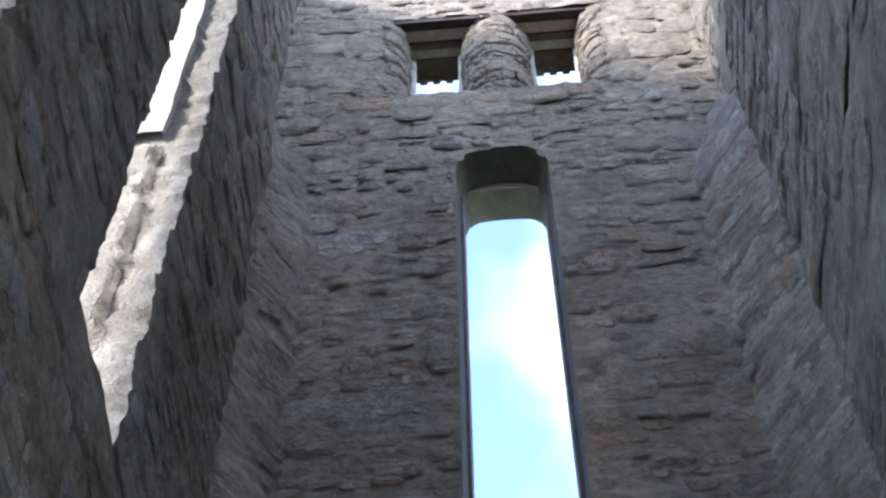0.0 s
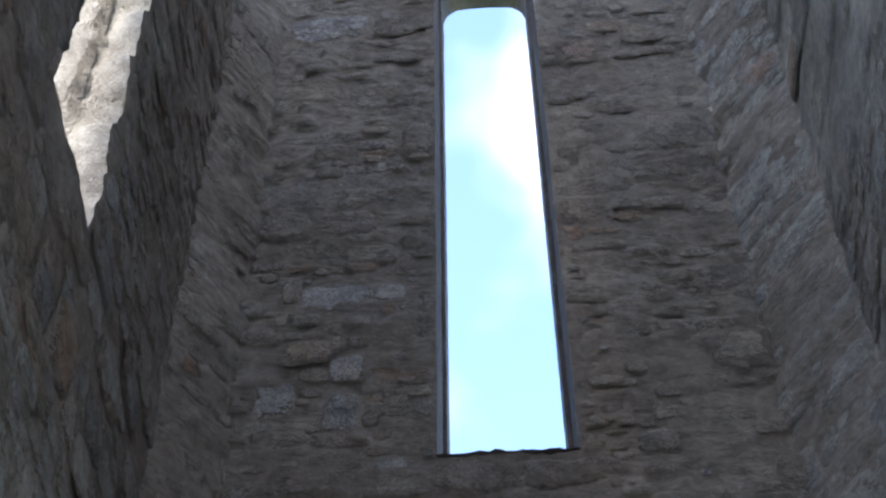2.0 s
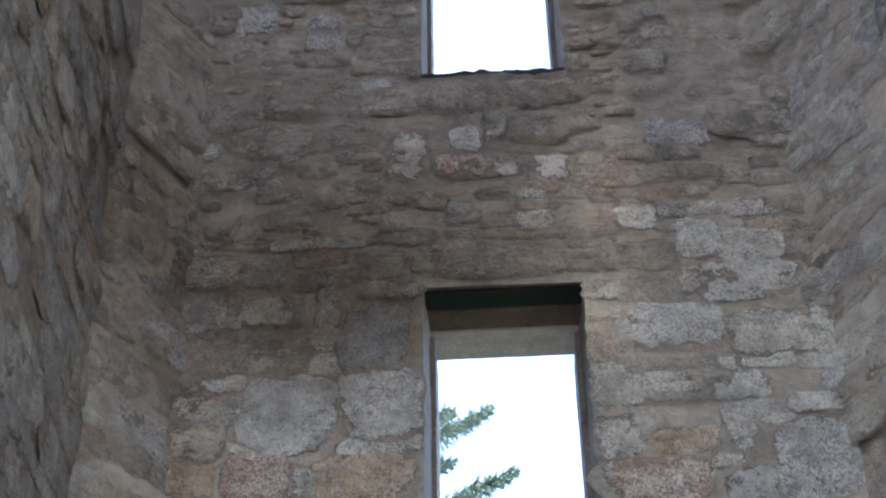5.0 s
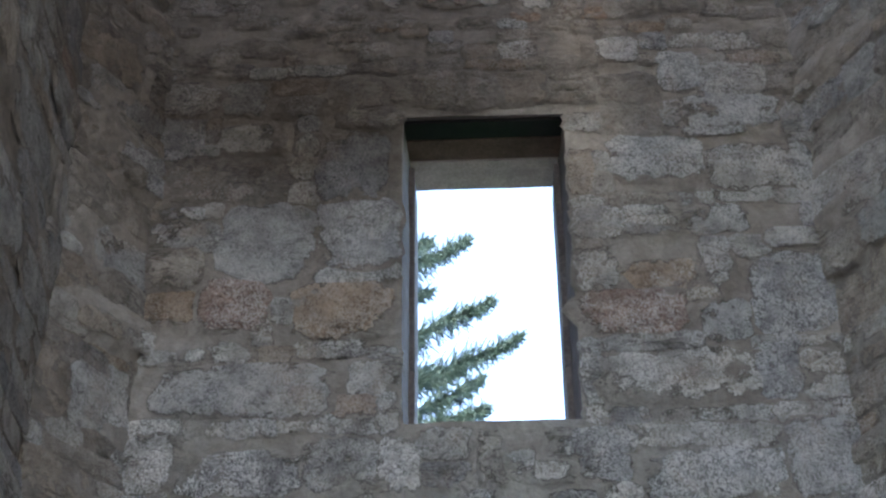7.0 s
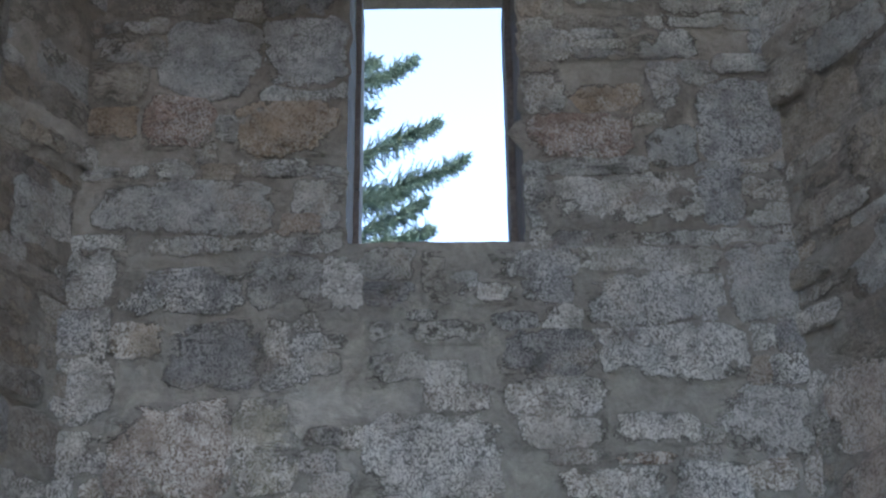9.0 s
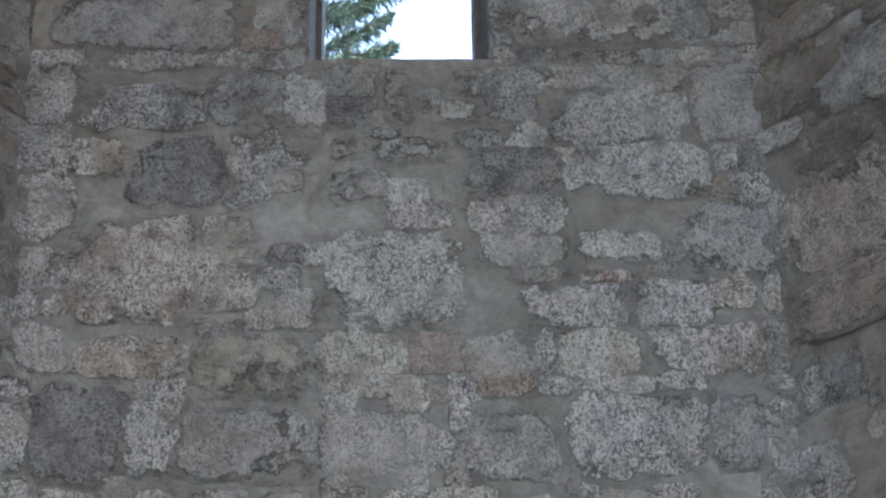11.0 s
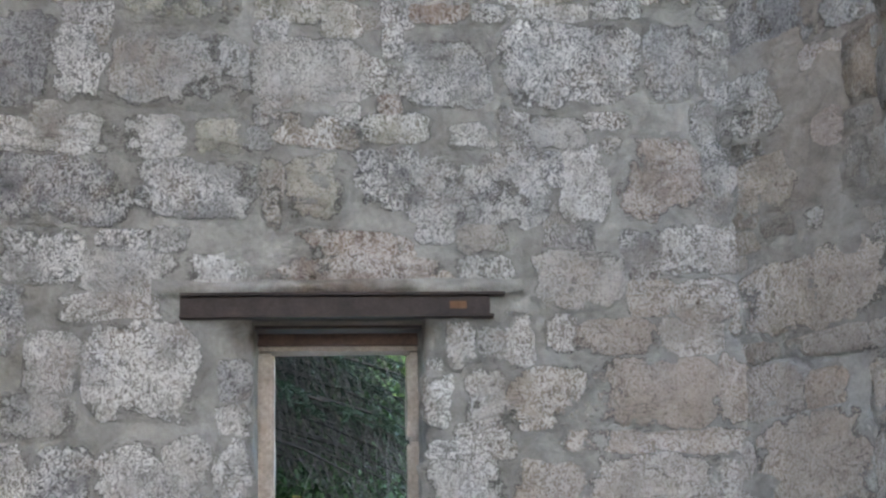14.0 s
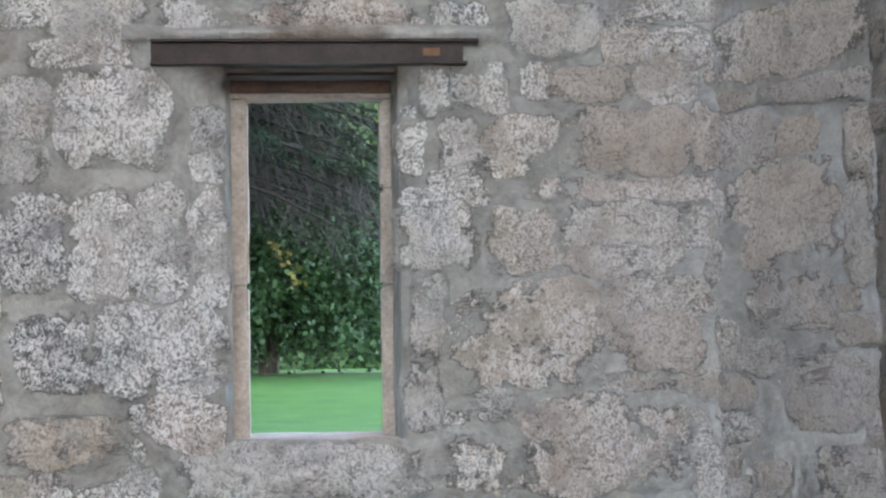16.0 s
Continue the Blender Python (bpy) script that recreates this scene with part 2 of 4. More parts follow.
    l.new(both.outputs[0], chisel.inputs[2])
    both = chisel
    if dull < 1:
        rocky = n.new("ShaderNodeMath")
        rocky.operation = "MULTIPLY_ADD"
        l.new(fracture(n, l, pos, 11.0), rocky.inputs[0])
        rocky.inputs[1].default_value = 1.6
        l.new(both.outputs[0], rocky.inputs[2])
        both = rocky
    bump(n, l, b, both.outputs[0], 0.95, 0.029 if dull == 1 else 0.024)
    return m


def plain_material(name, c1, c2, scale, rough=0.85, metal=0.0, grain=0.3, dist=0.01):
    m, n, l, b = material(name, rough, metal)
    pos = world_place(n)
    col = ramp(n, l, noise_node(n, l, pos, scale, 5), (0.3, c1), (0.7, c2))
    fine = ramp(n, l, noise_node(n, l, pos, scale * 9, 4), (0.3, (0.75,)), (0.7, (1.2,)))
    l.new(mix(n, l, 1.0, col, fine, "MULTIPLY"), b.inputs["Base Color"])
    bump(n, l, b, noise_node(n, l, pos, scale * 6, 6), grain, dist)
    return m


MORTAR = mortar_material("mortar")
MORTAR_GREY = mortar_material("grey_mortar", True)
STONE = stone_material("stone", False)
STONE_JOINED = stone_material("rubble", True, 0.45)
STONE_GREY_LIT = stone_material("sky_lit_grey_rubble", True, 0.5, True)
STONE_PALER = stone_material("paler_rubble", True)
DRESSED = plain_material("dressed_stone", (0.32, 0.265, 0.225), (0.46, 0.39, 0.335), 6, 0.9, 0, 0.5, 0.01)
PALE = plain_material("pale_render", (0.34, 0.335, 0.32), (0.48, 0.47, 0.455), 5, 0.9, 0, 0.4, 0.01)
PALE_RUBBLE = plain_material("pale_rubble", (0.32, 0.31, 0.29), (0.52, 0.51, 0.485), 6, 0.95, 0, 1.0, 0.04)
STEEL = plain_material("rusty_steel", (0.022, 0.017, 0.017), (0.055, 0.038, 0.034), 9, 0.6, 0.3, 0.3, 0.004)
BLACKENED = plain_material("blackened_steel", (0.006, 0.005, 0.006), (0.014, 0.011, 0.012), 9, 0.6, 0.2, 0.3, 0.004)
TIMBER = plain_material("dark_timber", (0.075, 0.046, 0.037), (0.15, 0.095, 0.075), 7, 0.8, 0, 0.4, 0.006)
LINING = plain_material("dark_lining", (0.10, 0.082, 0.078), (0.165, 0.14, 0.132), 5, 0.9, 0, 0.5, 0.012)
CONCRETE = plain_material("concrete", (0.38, 0.30, 0.28), (0.52, 0.42, 0.39), 8, 0.9, 0, 0.5, 0.01)
UNSEEN_GRAVEL = (0.36, 0.345, 0.32), (0.48, 0.46, 0.435)


def ground_material():
    """Lawn to the north of the tower; unseen pale gravel elsewhere, added for bounce."""
    m, n, l, b = material("lawn_and_gravel", 0.95)
    pos = world_place(n)
    lawn = ramp(n, l, noise_node(n, l, pos, 2.5, 6), (0.3, (0.022, 0.092, 0.013)), (0.7, (0.037, 0.135, 0.02)))
    blades = ramp(n, l, noise_node(n, l, pos, 60, 3), (0.3, (0.7,)), (0.7, (1.3,)))
    lawn = mix(n, l, 1.0, lawn, blades, "MULTIPLY")
    stones = ramp(n, l, noise_node(n, l, pos, 25, 4), (0.3, UNSEEN_GRAVEL[0]), (0.7, UNSEEN_GRAVEL[1]))
    sep = n.new("ShaderNodeSeparateXYZ")
    l.new(pos, sep.inputs[0])
    edge = n.new("ShaderNodeMath")
    edge.operation = "GREATER_THAN"
    l.new(sep.outputs["Y"], edge.inputs[0])
    edge.inputs[1].default_value = 12.5
    # bare strip of leaf litter at the foot of the trees
    litter = n.new("ShaderNodeMath")
    litter.operation = "COMPARE"
    l.new(sep.outputs["Y"], litter.inputs[0])
    litter.inputs[1].default_value, litter.inputs[2].default_value = 26.0, 1.3
    lawn = mix(n, l, litter.outputs[0], lawn, (0.16, 0.14, 0.085))
    l.new(mix(n, l, edge.outputs[0], stones, lawn), b.inputs["Base Color"])
    bump(n, l, b, noise_node(n, l, pos, 40, 6), 0.8, 0.03)
    return m


GROUND = ground_material()
EARTH = plain_material("earth", (0.26, 0.25, 0.23), (0.38, 0.37, 0.35), 4, 0.95, 0, 0.6, 0.03)
RUST = plain_material("orange_rust", (0.14, 0.07, 0.04), (0.24, 0.13, 0.08), 20, 0.9, 0, 0.4, 0.004)
BARK = plain_material("bark", (0.03, 0.024, 0.02), (0.075, 0.062, 0.052), 6, 0.95, 0, 0.9, 0.02)


def leaf_material(name, c1, c2, c3):
    m, n, l, b = material(name, 0.6)
    rnd = n.new("ShaderNodeNewGeometry").outputs["Random Per Island"]
    l.new(ramp(n, l, rnd, (0.0, c1), (0.6, c2), (1.0, c3)), b.inputs["Base Color"])
    b.inputs["Transmission Weight"].default_value = 0.0
    return m


SPRUCE = leaf_material("spruce_needles", (0.055, 0.10, 0.085), (0.095, 0.155, 0.13), (0.17, 0.23, 0.19))
LEAF = leaf_material("green_leaves", (0.008, 0.030, 0.010), (0.017, 0.052, 0.018), (0.036, 0.090, 0.032))
FAR_LEAF = leaf_material("far_leaves", (0.018, 0.045, 0.013), (0.03, 0.075, 0.02), (0.06, 0.12, 0.03))
YELLOW = leaf_material("yellow_leaves", (0.12, 0.10, 0.025), (0.16, 0.13, 0.04), (0.10, 0.115, 0.025))
TWIG = leaf_material("bare_twigs", (0.010, 0.010, 0.009), (0.018, 0.017, 0.016), (0.034, 0.032, 0.03))
DARK_NEEDLES = leaf_material("dark_needles", (0.008, 0.020, 0.013), (0.015, 0.033, 0.021), (0.028, 0.055, 0.034))


# ---- building helpers ----
def part(name, bm, mat, parent=None, label="", smooth=False):
    me = bpy.data.meshes.new(name)
    bm.normal_update()
    bm.to_mesh(me)
    bm.free()
    me.materials.append(mat)
    if smooth:
        me.shade_smooth()
    ob = new(name, me)
    ob.parent = parent
    if label:
        ob["label"] = label
    return ob


def empty(name, place=(0, 0, 0)):
    ob = new(name)
    ob.location = place
    return ob


def box(bm, x0, x1, y0, y1, z0, z1, bevel=0.0, rough=0.0):
    """A box in bm, with worn edges."""
    r = bmesh.ops.create_cube(bm, size=1)
    vs = r["verts"]
    bmesh.ops.scale(bm, verts=vs, vec=(x1 - x0, y1 - y0, z1 - z0))
    bmesh.ops.translate(bm, verts=vs, vec=((x0 + x1) / 2, (y0 + y1) / 2, (z0 + z1) / 2))
    es = list({e for v in vs for e in v.link_edges})
    if bevel:
        bmesh.ops.bevel(bm, geom=es, offset=bevel, segments=2, affect="EDGES")
    if rough:
        for v in bm.verts:
            v.co += noise.noise_vector(v.co * 7) * rough
    return bm


def smooth_step(a, b, t):
    t = min(1, max(0, (t - a) / (b - a)))
    return t * t * (3 - 2 * t)


def fbm(p):
    return noise.noise(p * 1.1) * 0.5 + noise.noise(p * 3.3) * 0.3 + noise.noise(p * 8.5) * 0.2


# ---- plan: inner faces of a roofless tower ----
NORTH, SOUTH, TOP, THICK = 7.7, -3.0, 22.55, 0.8


def side_x(z, s):
    """Inner face of a side wall, which steps back at the top storey."""
    low = 2.35 if s > 0 else 2.22
    return s * (low + (2.42 - low) * smooth_step(16.5, 19.2, z))


def corner_x(z, s):
    wander = 0.08 * noise.noise(Vector((s * 3, 1, z * 1.7))) + 0.07 * noise.noise(Vector((s * 3, 2, z * 5)))
    return s * (1.85 + wander + (0.57 - wander) * smooth_step(16.3, 19.3, z))


SPLAY = {-1: 0.53, 1: 0.72}


def corner_y(z, s):
    return NORTH - SPLAY[s] * (1 - smooth_step(16.3, 19.3, z))


def crags(p):
    """Sharp broken relief of old rubble, in metres."""
    q = Vector((p.x * 4.5, p.y * 4.5, p.z * 7.5))
    return 0.030 * (0.4 - abs(noise.noise(q))) + 0.020 * (0.4 - abs(noise.noise(q * 2.3))) + 0.016 * noise.noise(q * 4.1)


def face_north(x, z):
    p = Vector((x, 0, z))
    rough = 0.022 + 0.058 * smooth_step(8.5, 11, z)
    ledge = 0.03 * noise.noise(Vector((x * 5, 4, z * 10))) * (0.4 + 0.6 * smooth_step(8.5, 11, z))
    # the wall is cut back beside the head of the low window
    cut = 0.0
    if 1.3 < z < 2.93:
        d = -0.355 - x if x < 0 else x - 0.42
        reach = 0.27 if x < 0 else 0.16
        cut = (0.22 if x < 0 else 0.12) * max(0.0, 1 - max(d, 0) / reach) ** 1.6 * smooth_step(1.7, 2.85, z)
    return Vector((x, NORTH - rough * fbm(p) - ledge - crags(p) * smooth_step(8.0, 10.5, z) + cut, z))


def face_side(y, z, s):
    p = Vector((s * 7, y, z))
    return Vector((side_x(z, s) - s * (0.06 * fbm(p) + 0.5 * crags(p) * smooth_step(6.0, 9.0, z)), y, z))


def edges(a, b, step):
    n = max(1, round((b - a) / step))
    return [a + (b - a) * i / n for i in range(n + 1)]


def sheet(bm, us, vs, f, flip=False):
    """A grid over us, vs in bm, through f(u, v)."""
    rows = [[bm.verts.new(f(u, v)) for u in us] for v in vs]
    for a, b in zip(rows, rows[1:]):
        for i in range(len(us) - 1):
            q = (a[i], a[i + 1], b[i + 1], b[i])
            bm.faces.new(q[::-1] if flip else q)


STEP = 0.05
# openings of the north wall: x from, x to, z from, z to
LOW, MID, TALL = (-0.355, 0.42, 1.27, 2.93), (-0.45, 0.48, 6.15, 8.2), (-0.45, 0.48, 10.0, 17.36)
GAL = (-1.24, 1.28, 19.25, 21.55)
ARCH = 0.38


def arch_z(x, x0, x1, z, rise):
    c, h = (x0 + x1) / 2, (x1 - x0) / 2
    return z + rise * math.sqrt(max(0.0, 1 - ((x - c) / h) ** 2))


def wall_north():
    bm = bmesh.new()
    levels = [0, LOW[2], LOW[3], MID[2], MID[3], TALL[2], TALL[3], TALL[3] + ARCH + 0.1, GAL[2], GAL[3], TOP]
    holes = {1: LOW, 3: MID, 5: TALL, 6: TALL, 8: GAL}
    for i, (z0, z1) in enumerate(zip(levels, levels[1:])):
        zs = edges(z0, z1, STEP)
        x0, x1 = holes[i][:2] if i in holes else (-0.45, 0.48)

        def left(u, v):
            a = corner_x(v, -1)
            return face_north(a + (x0 - a) * u, v)

        def right(u, v):
            a = corner_x(v, 1)
            return face_north(x1 + (a - x1) * u, v)

        n = round(1.6 / STEP)
        us = [k / n for k in range(n + 1)]
        sheet(bm, us, zs, left)
        sheet(bm, us, zs, right)
        mid = edges(x0, x1, STEP)
        if i not in holes:
            sheet(bm, mid, zs, face_north)
        elif i == 6:
            sheet(bm, mid, [0, 0.5, 1], lambda x, v: face_north(x, arch_z(x, x0, x1, z0, ARCH) * (1 - v) + z1 * v))
    # splayed corners
    for s in (-1, 1):
        zs = edges(0, TOP, STEP * 1.4)

        def splay(u, v):
            p = Vector((corner_x(v, s), NORTH, v)).lerp(Vector((side_x(v, s), corner_y(v, s), v)), u)
            k = (fbm(Vector((u * 0.6 + 5 * s, 3, v))) * 0.06 + crags(Vector((u * 0.7 + 9 * s, 3, v))) * smooth_step(5.0, 9.0, v)) * min(1, 4 * u, 4 - 4 * u)
            a = face_north(corner_x(v, s), v)
            e = face_side(corner_y(v, s), v, s) - Vector((side_x(v, s), corner_y(v, s), v))
            return p + Vector((-s * 0.7, -0.7, 0)) * k + (a - Vector((corner_x(v, s), NORTH, v))) * (1 - u) + e * u
        sheet(bm, [k / 14 for k in range(15)], zs, splay, flip=s < 0)
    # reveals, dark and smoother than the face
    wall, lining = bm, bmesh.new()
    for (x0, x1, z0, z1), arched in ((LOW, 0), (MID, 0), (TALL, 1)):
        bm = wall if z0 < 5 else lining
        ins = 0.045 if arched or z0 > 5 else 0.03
        ys = edges(0, 1, 0.13)

        def jamb(s):
            xa = x0 if s < 0 else x1

            def f(u, v):
                a = face_north(xa, v)
                return Vector((a.x - s * ins * u + 0.012 * fbm(a * 2 + Vector((0, u * 2, 0))) * (u > 0), a.y + (NORTH + THICK - a.y) * u, v))
            return f
        zs = edges(z0, z1, STEP)
        sheet(bm, ys, zs, jamb(-1), flip=True)
        sheet(bm, ys, zs, jamb(1))
        xs = edges(x0, x1, STEP)
        sheet(bm, xs, ys, lambda x, u: Vector((x * (1 - ins * 2 * u), face_north(x, z0).y * (1 - u) + (NORTH + THICK) * u, z0 + 0.012 * fbm(Vector((x * 3, u, z0))))), flip=False)

        def head(x, u):
            z = arch_z(x, x0, x1, z1, ARCH) if arched else z1 + (0.16 * u if z0 == MID[2] else 0)
            return Vector((x * (1 - ins * 2 * u), face_north(x, z).y * (1 - u) + (NORTH + THICK) * u, z))
        sheet(bm, xs, ys, head, flip=True)
    bm = wall
    # outer face, pierced
    def outer(x0, x1, z0, z1):
        sheet(bm, [x0, x1], [z0, z1], lambda x, z: Vector((x, NORTH + THICK, z)), flip=True)
    last = 0
    for x0, x1, z0, z1 in (LOW, MID, TALL, GAL):
        if z0 == TALL[2]:
            z1 += ARCH * 0.9
        if z0 == MID[2]:
            z1 += 0.16
        outer(-3.4, 3.4, last, z0)
        outer(-3.4, x0 + 0.04, z0, z1)
        outer(x1 - 0.04, 3.4, z0, z1)
        last = z1
    outer(-3.4, 3.4, last, TOP)
    sheet(bm, [-3.4, 3.4], [NORTH - 0.05, NORTH + THICK], lambda x, y: Vector((x, y, TOP)))
    bmesh.ops.remove_doubles(bm, verts=bm.verts, dist=0.0005)
    ob = tagged(part("wall_north", bm, MORTAR, None, smooth=True), "tall grey rubble wall with windows and splayed corners", "wall", kind="structure")
    part("reveal_lining", lining, LINING, ob, "dark lining of the window reveals", smooth=True)
    return ob


NORTH_WALL = wall_north()

# tall slits of the west wall: y from, y to, sill, head
SLITS = [(4.41, 5.33, 9.36, 17.2), (1.92, 2.72, 9.0, 17.2)]


def ragged(y, z):
    """Broken edge of a slit: how far it wanders from its line at height z."""
    p = Vector((y * 9, 0, z))
    return 0.06 * noise.noise(p * 2.1) + 0.05 * noise.noise(p * 5.3) + 0.035 * noise.noise(p * 12)


def wall_side(name, s, slits, label):
    bm = bmesh.new()
    warp = lambda y, z: y + ragged(y, z) if any(y in q[:2] for q in slits) else y
    zcut = sorted({0, TOP, *[z for q in slits for z in q[2:]]})
    ycut = sorted({SOUTH, NORTH - SPLAY[s], *[y for q in slits for y in q[:2]]})
    for z0, z1 in zip(zcut, zcut[1:]):
        for y0, y1 in zip(ycut, ycut[1:]):
            if any(q[0] <= y0 and y1 <= q[1] and q[2] <= z0 and z1 <= q[3] for q in slits):
                continue
            step = 0.09 if y0 > 1.5 else 0.4
            last = y1 == NORTH - SPLAY[s]
            sheet(bm, edges(y0, y1, step), edges(z0, z1, 0.06 if slits else 0.09),
                  lambda y, z: face_side(warp(y0, z) + (y - y0) / (y1 - y0) * ((corner_y(z, s) if last else warp(y1, z)) - warp(y0, z)), z, s), flip=s < 0)
    face = bmesh.new()
    for y0, y1, z0, z1 in slits:
        def jamb(yy, k):
            def f(u, z):
                a = face_side(yy + ragged(yy, z), z, s)
                q = Vector((u, 9 + k, z))
                lump = 0.05 * fbm(q * 2.2) + 0.03 * noise.noise(q * 6) + 0.03 * abs(noise.noise(q * 14)) + 0.012 * noise.noise(q * 30)
                # an outer course stands proud of the inner rubble below the rendered band
                if k > 0:
                    lump -= 0.07 * smooth_step(0.27, 0.31, u + 0.05 * noise.noise(Vector((k, 3, z * 3)))) * smooth_step(z0 + 0.9, z0 + 1.6, z) * (1 - smooth_step(z0 + 3.7, z0 + 4.0, z))
                return Vector((a.x + s * 0.95 * u, a.y * (1 - min(1, u * 4)) + yy * min(1, u * 4) + k * lump * min(1, u * 6), z))
            return f
        us = edges(0, 1, 0.09)
        sheet(bm, us, edges(z0, z1, 0.06), jamb(y0, -1), flip=s < 0)
        sheet(face, edges(0, 1, 0.045), edges(z0, z1, 0.045), jamb(y1, 1), flip=s > 0)
        sheet(bm, us, edges(y0, y1, 0.09), lambda u, y: Vector((face_side(y, z0, s).x + s * 0.95 * u, y, z0 + 0.03 * fbm(Vector((u * 3, y * 3, 2))))), flip=s < 0)
        sheet(bm, us, edges(y0, y1, 0.3), lambda u, y: Vector((face_side(y, z1, s).x + s * 0.95 * u, y, z1)), flip=s > 0)
    x = s * 3.2
    for z0, z1 in zip(zcut, zcut[1:]):
        for y0, y1 in zip(ycut, ycut[1:] ):
            if any(q[0] <= y0 and y1 <= q[1] and q[2] <= z0 and z1 <= q[3] for q in slits):
                continue
            sheet(bm, [y0, y1 if y1 < 7 else NORTH + THICK], [z0, z1], lambda y, z: Vector((x, y, z)), flip=s > 0)
    sheet(bm, [s * 2.3, x], [SOUTH, NORTH], lambda a, y: Vector((a, y, TOP)), flip=s < 0)
    bmesh.ops.remove_doubles(bm, verts=bm.verts, dist=0.0005)
    ob = tagged(part(name, bm, MORTAR if s < 0 else MORTAR_GREY, None, smooth=True), label, "wall", kind="structure")
    if slits:
        part("slit_jambs", face, PALE_RUBBLE, ob, "pale rubble of the slit jambs", smooth=True)
    else:
        face.free()
    return ob


WEST_WALL = wall_side("wall_west", -1, SLITS, "dark rubble side wall pierced by tall sunlit slits")
EAST_WALL = wall_side("wall_east", 1, [], "grey rubble side wall of the tower")


# unseen wall; its height and archway are made up to let light in
def wall_south():
    bm = bmesh.new()
    box(bm, -3.3, -2.2, SOUTH - 0.9, SOUTH, 0, 9.2)
    box(bm, 2.2, 3.3, SOUTH - 0.9, SOUTH, 0, 9.2)
    box(bm, -3.3, 3.3, SOUTH - 0.9, SOUTH, 9.2, 18.5)
    return tagged(part("wall_south", bm, MORTAR), "unseen rubble wall, its tall open archway added to let in light", "wall", kind="structure")


wall_south()


def ground_z(y):
    return -0.06 + 1.0 * smooth_step(7.95, 8.35, y) + 0.56 * smooth_step(9, 26, y)


def ground():
    bm = bmesh.new()
    ys = [-1500, -300, -60, -12, -4, 2, 7.9] + edges(7.95, 8.35, 0.05) + edges(8.6, 30, 0.8) + [40, 60, 120, 400, 1500]
    xs = [-1500, -300, -60, -20] + edges(-10, 10, 1) + [20, 60, 300, 1500]
    sheet(bm, xs, ys, lambda x, y: Vector((x, y, ground_z(y) + (0.04 * noise.noise(Vector((x, y, 0)) * 0.4) if y > 9 else 0))))
    tagged(part("ground", bm, GROUND, None, smooth=True), "bright green mown lawn under the trees", "lawn", kind="structure")
    bm = bmesh.new()
    sheet(bm, edges(-2.6, 2.6, 0.3), edges(SOUTH - 0.9, NORTH + 0.1, 0.3), lambda x, y: Vector((x, y, 0.02 * noise.noise(Vector((x, y, 0)) * 2))))
    tagged(part("floor", bm, EARTH, None, smooth=True), "pale gravel floor inside the tower", "floor", kind="structure")


ground()


# ---- windows: frames, lintels, piers ----
def window(name, label):
    return tagged(empty(name), label, "window", kind="structure")


def block(name, parent, mat, x0, x1, y0, y1, z0, z1, bevel=0.012, rough=0.006, label=""):
    bm = bmesh.new()
    box(bm, x0, x1, y0, y1, z0, z1, bevel)
    if max(x1 - x0, z1 - z0) > 0.3:
        long = [e for e in bm.edges if e.calc_length() > 0.25]
        bmesh.ops.subdivide_edges(bm, edges=long, cuts=5, use_grid_fill=True)
    for v in bm.verts:
        v.co += noise.noise_vector(v.co * 6) * rough
    return part(name, bm, mat, parent, label)


def low_window():
    w = window("window_1", "small square-headed window with a dressed stone frame, looking out on a lawn")
    for x0, x1, cuts in ((-0.42, -0.267, (1.2, 1.975, 2.85)), (0.352, 0.50, (1.2, 1.975, 2.43, 2.85))):
        for a, b in zip(cuts, cuts[1:]):
            block("jamb_stone", w, DRESSED, x0, x1, 8.12, 8.3, a + 0.003, b - 0.003, 0.014, 0.006)
    block("lintel_stone", w, DRESSED, -0.42, 0.50, 8.13, 8.3, 2.856, 3.1, 0.012, 0.006)
    # dark board put in for the stain and shade under the head
    block("lintel_board", w, TIMBER, -0.40, 0.46, 8.085, 8.127, 2.875, 3.0, 0.004, 0.002, "brown board over the frame, standing for stain and shade")
    block("sill", w, DRESSED, -0.36, 0.42, 7.72, 8.52, 1.14, 1.278, 0.02, 0.012)
    block("lintel_plate", w, STEEL, -0.36, 0.42, 7.86, 8.0, 2.915, 2.945, 0.003, 0.001, "dark rusty plate over the reveal")


low_window()


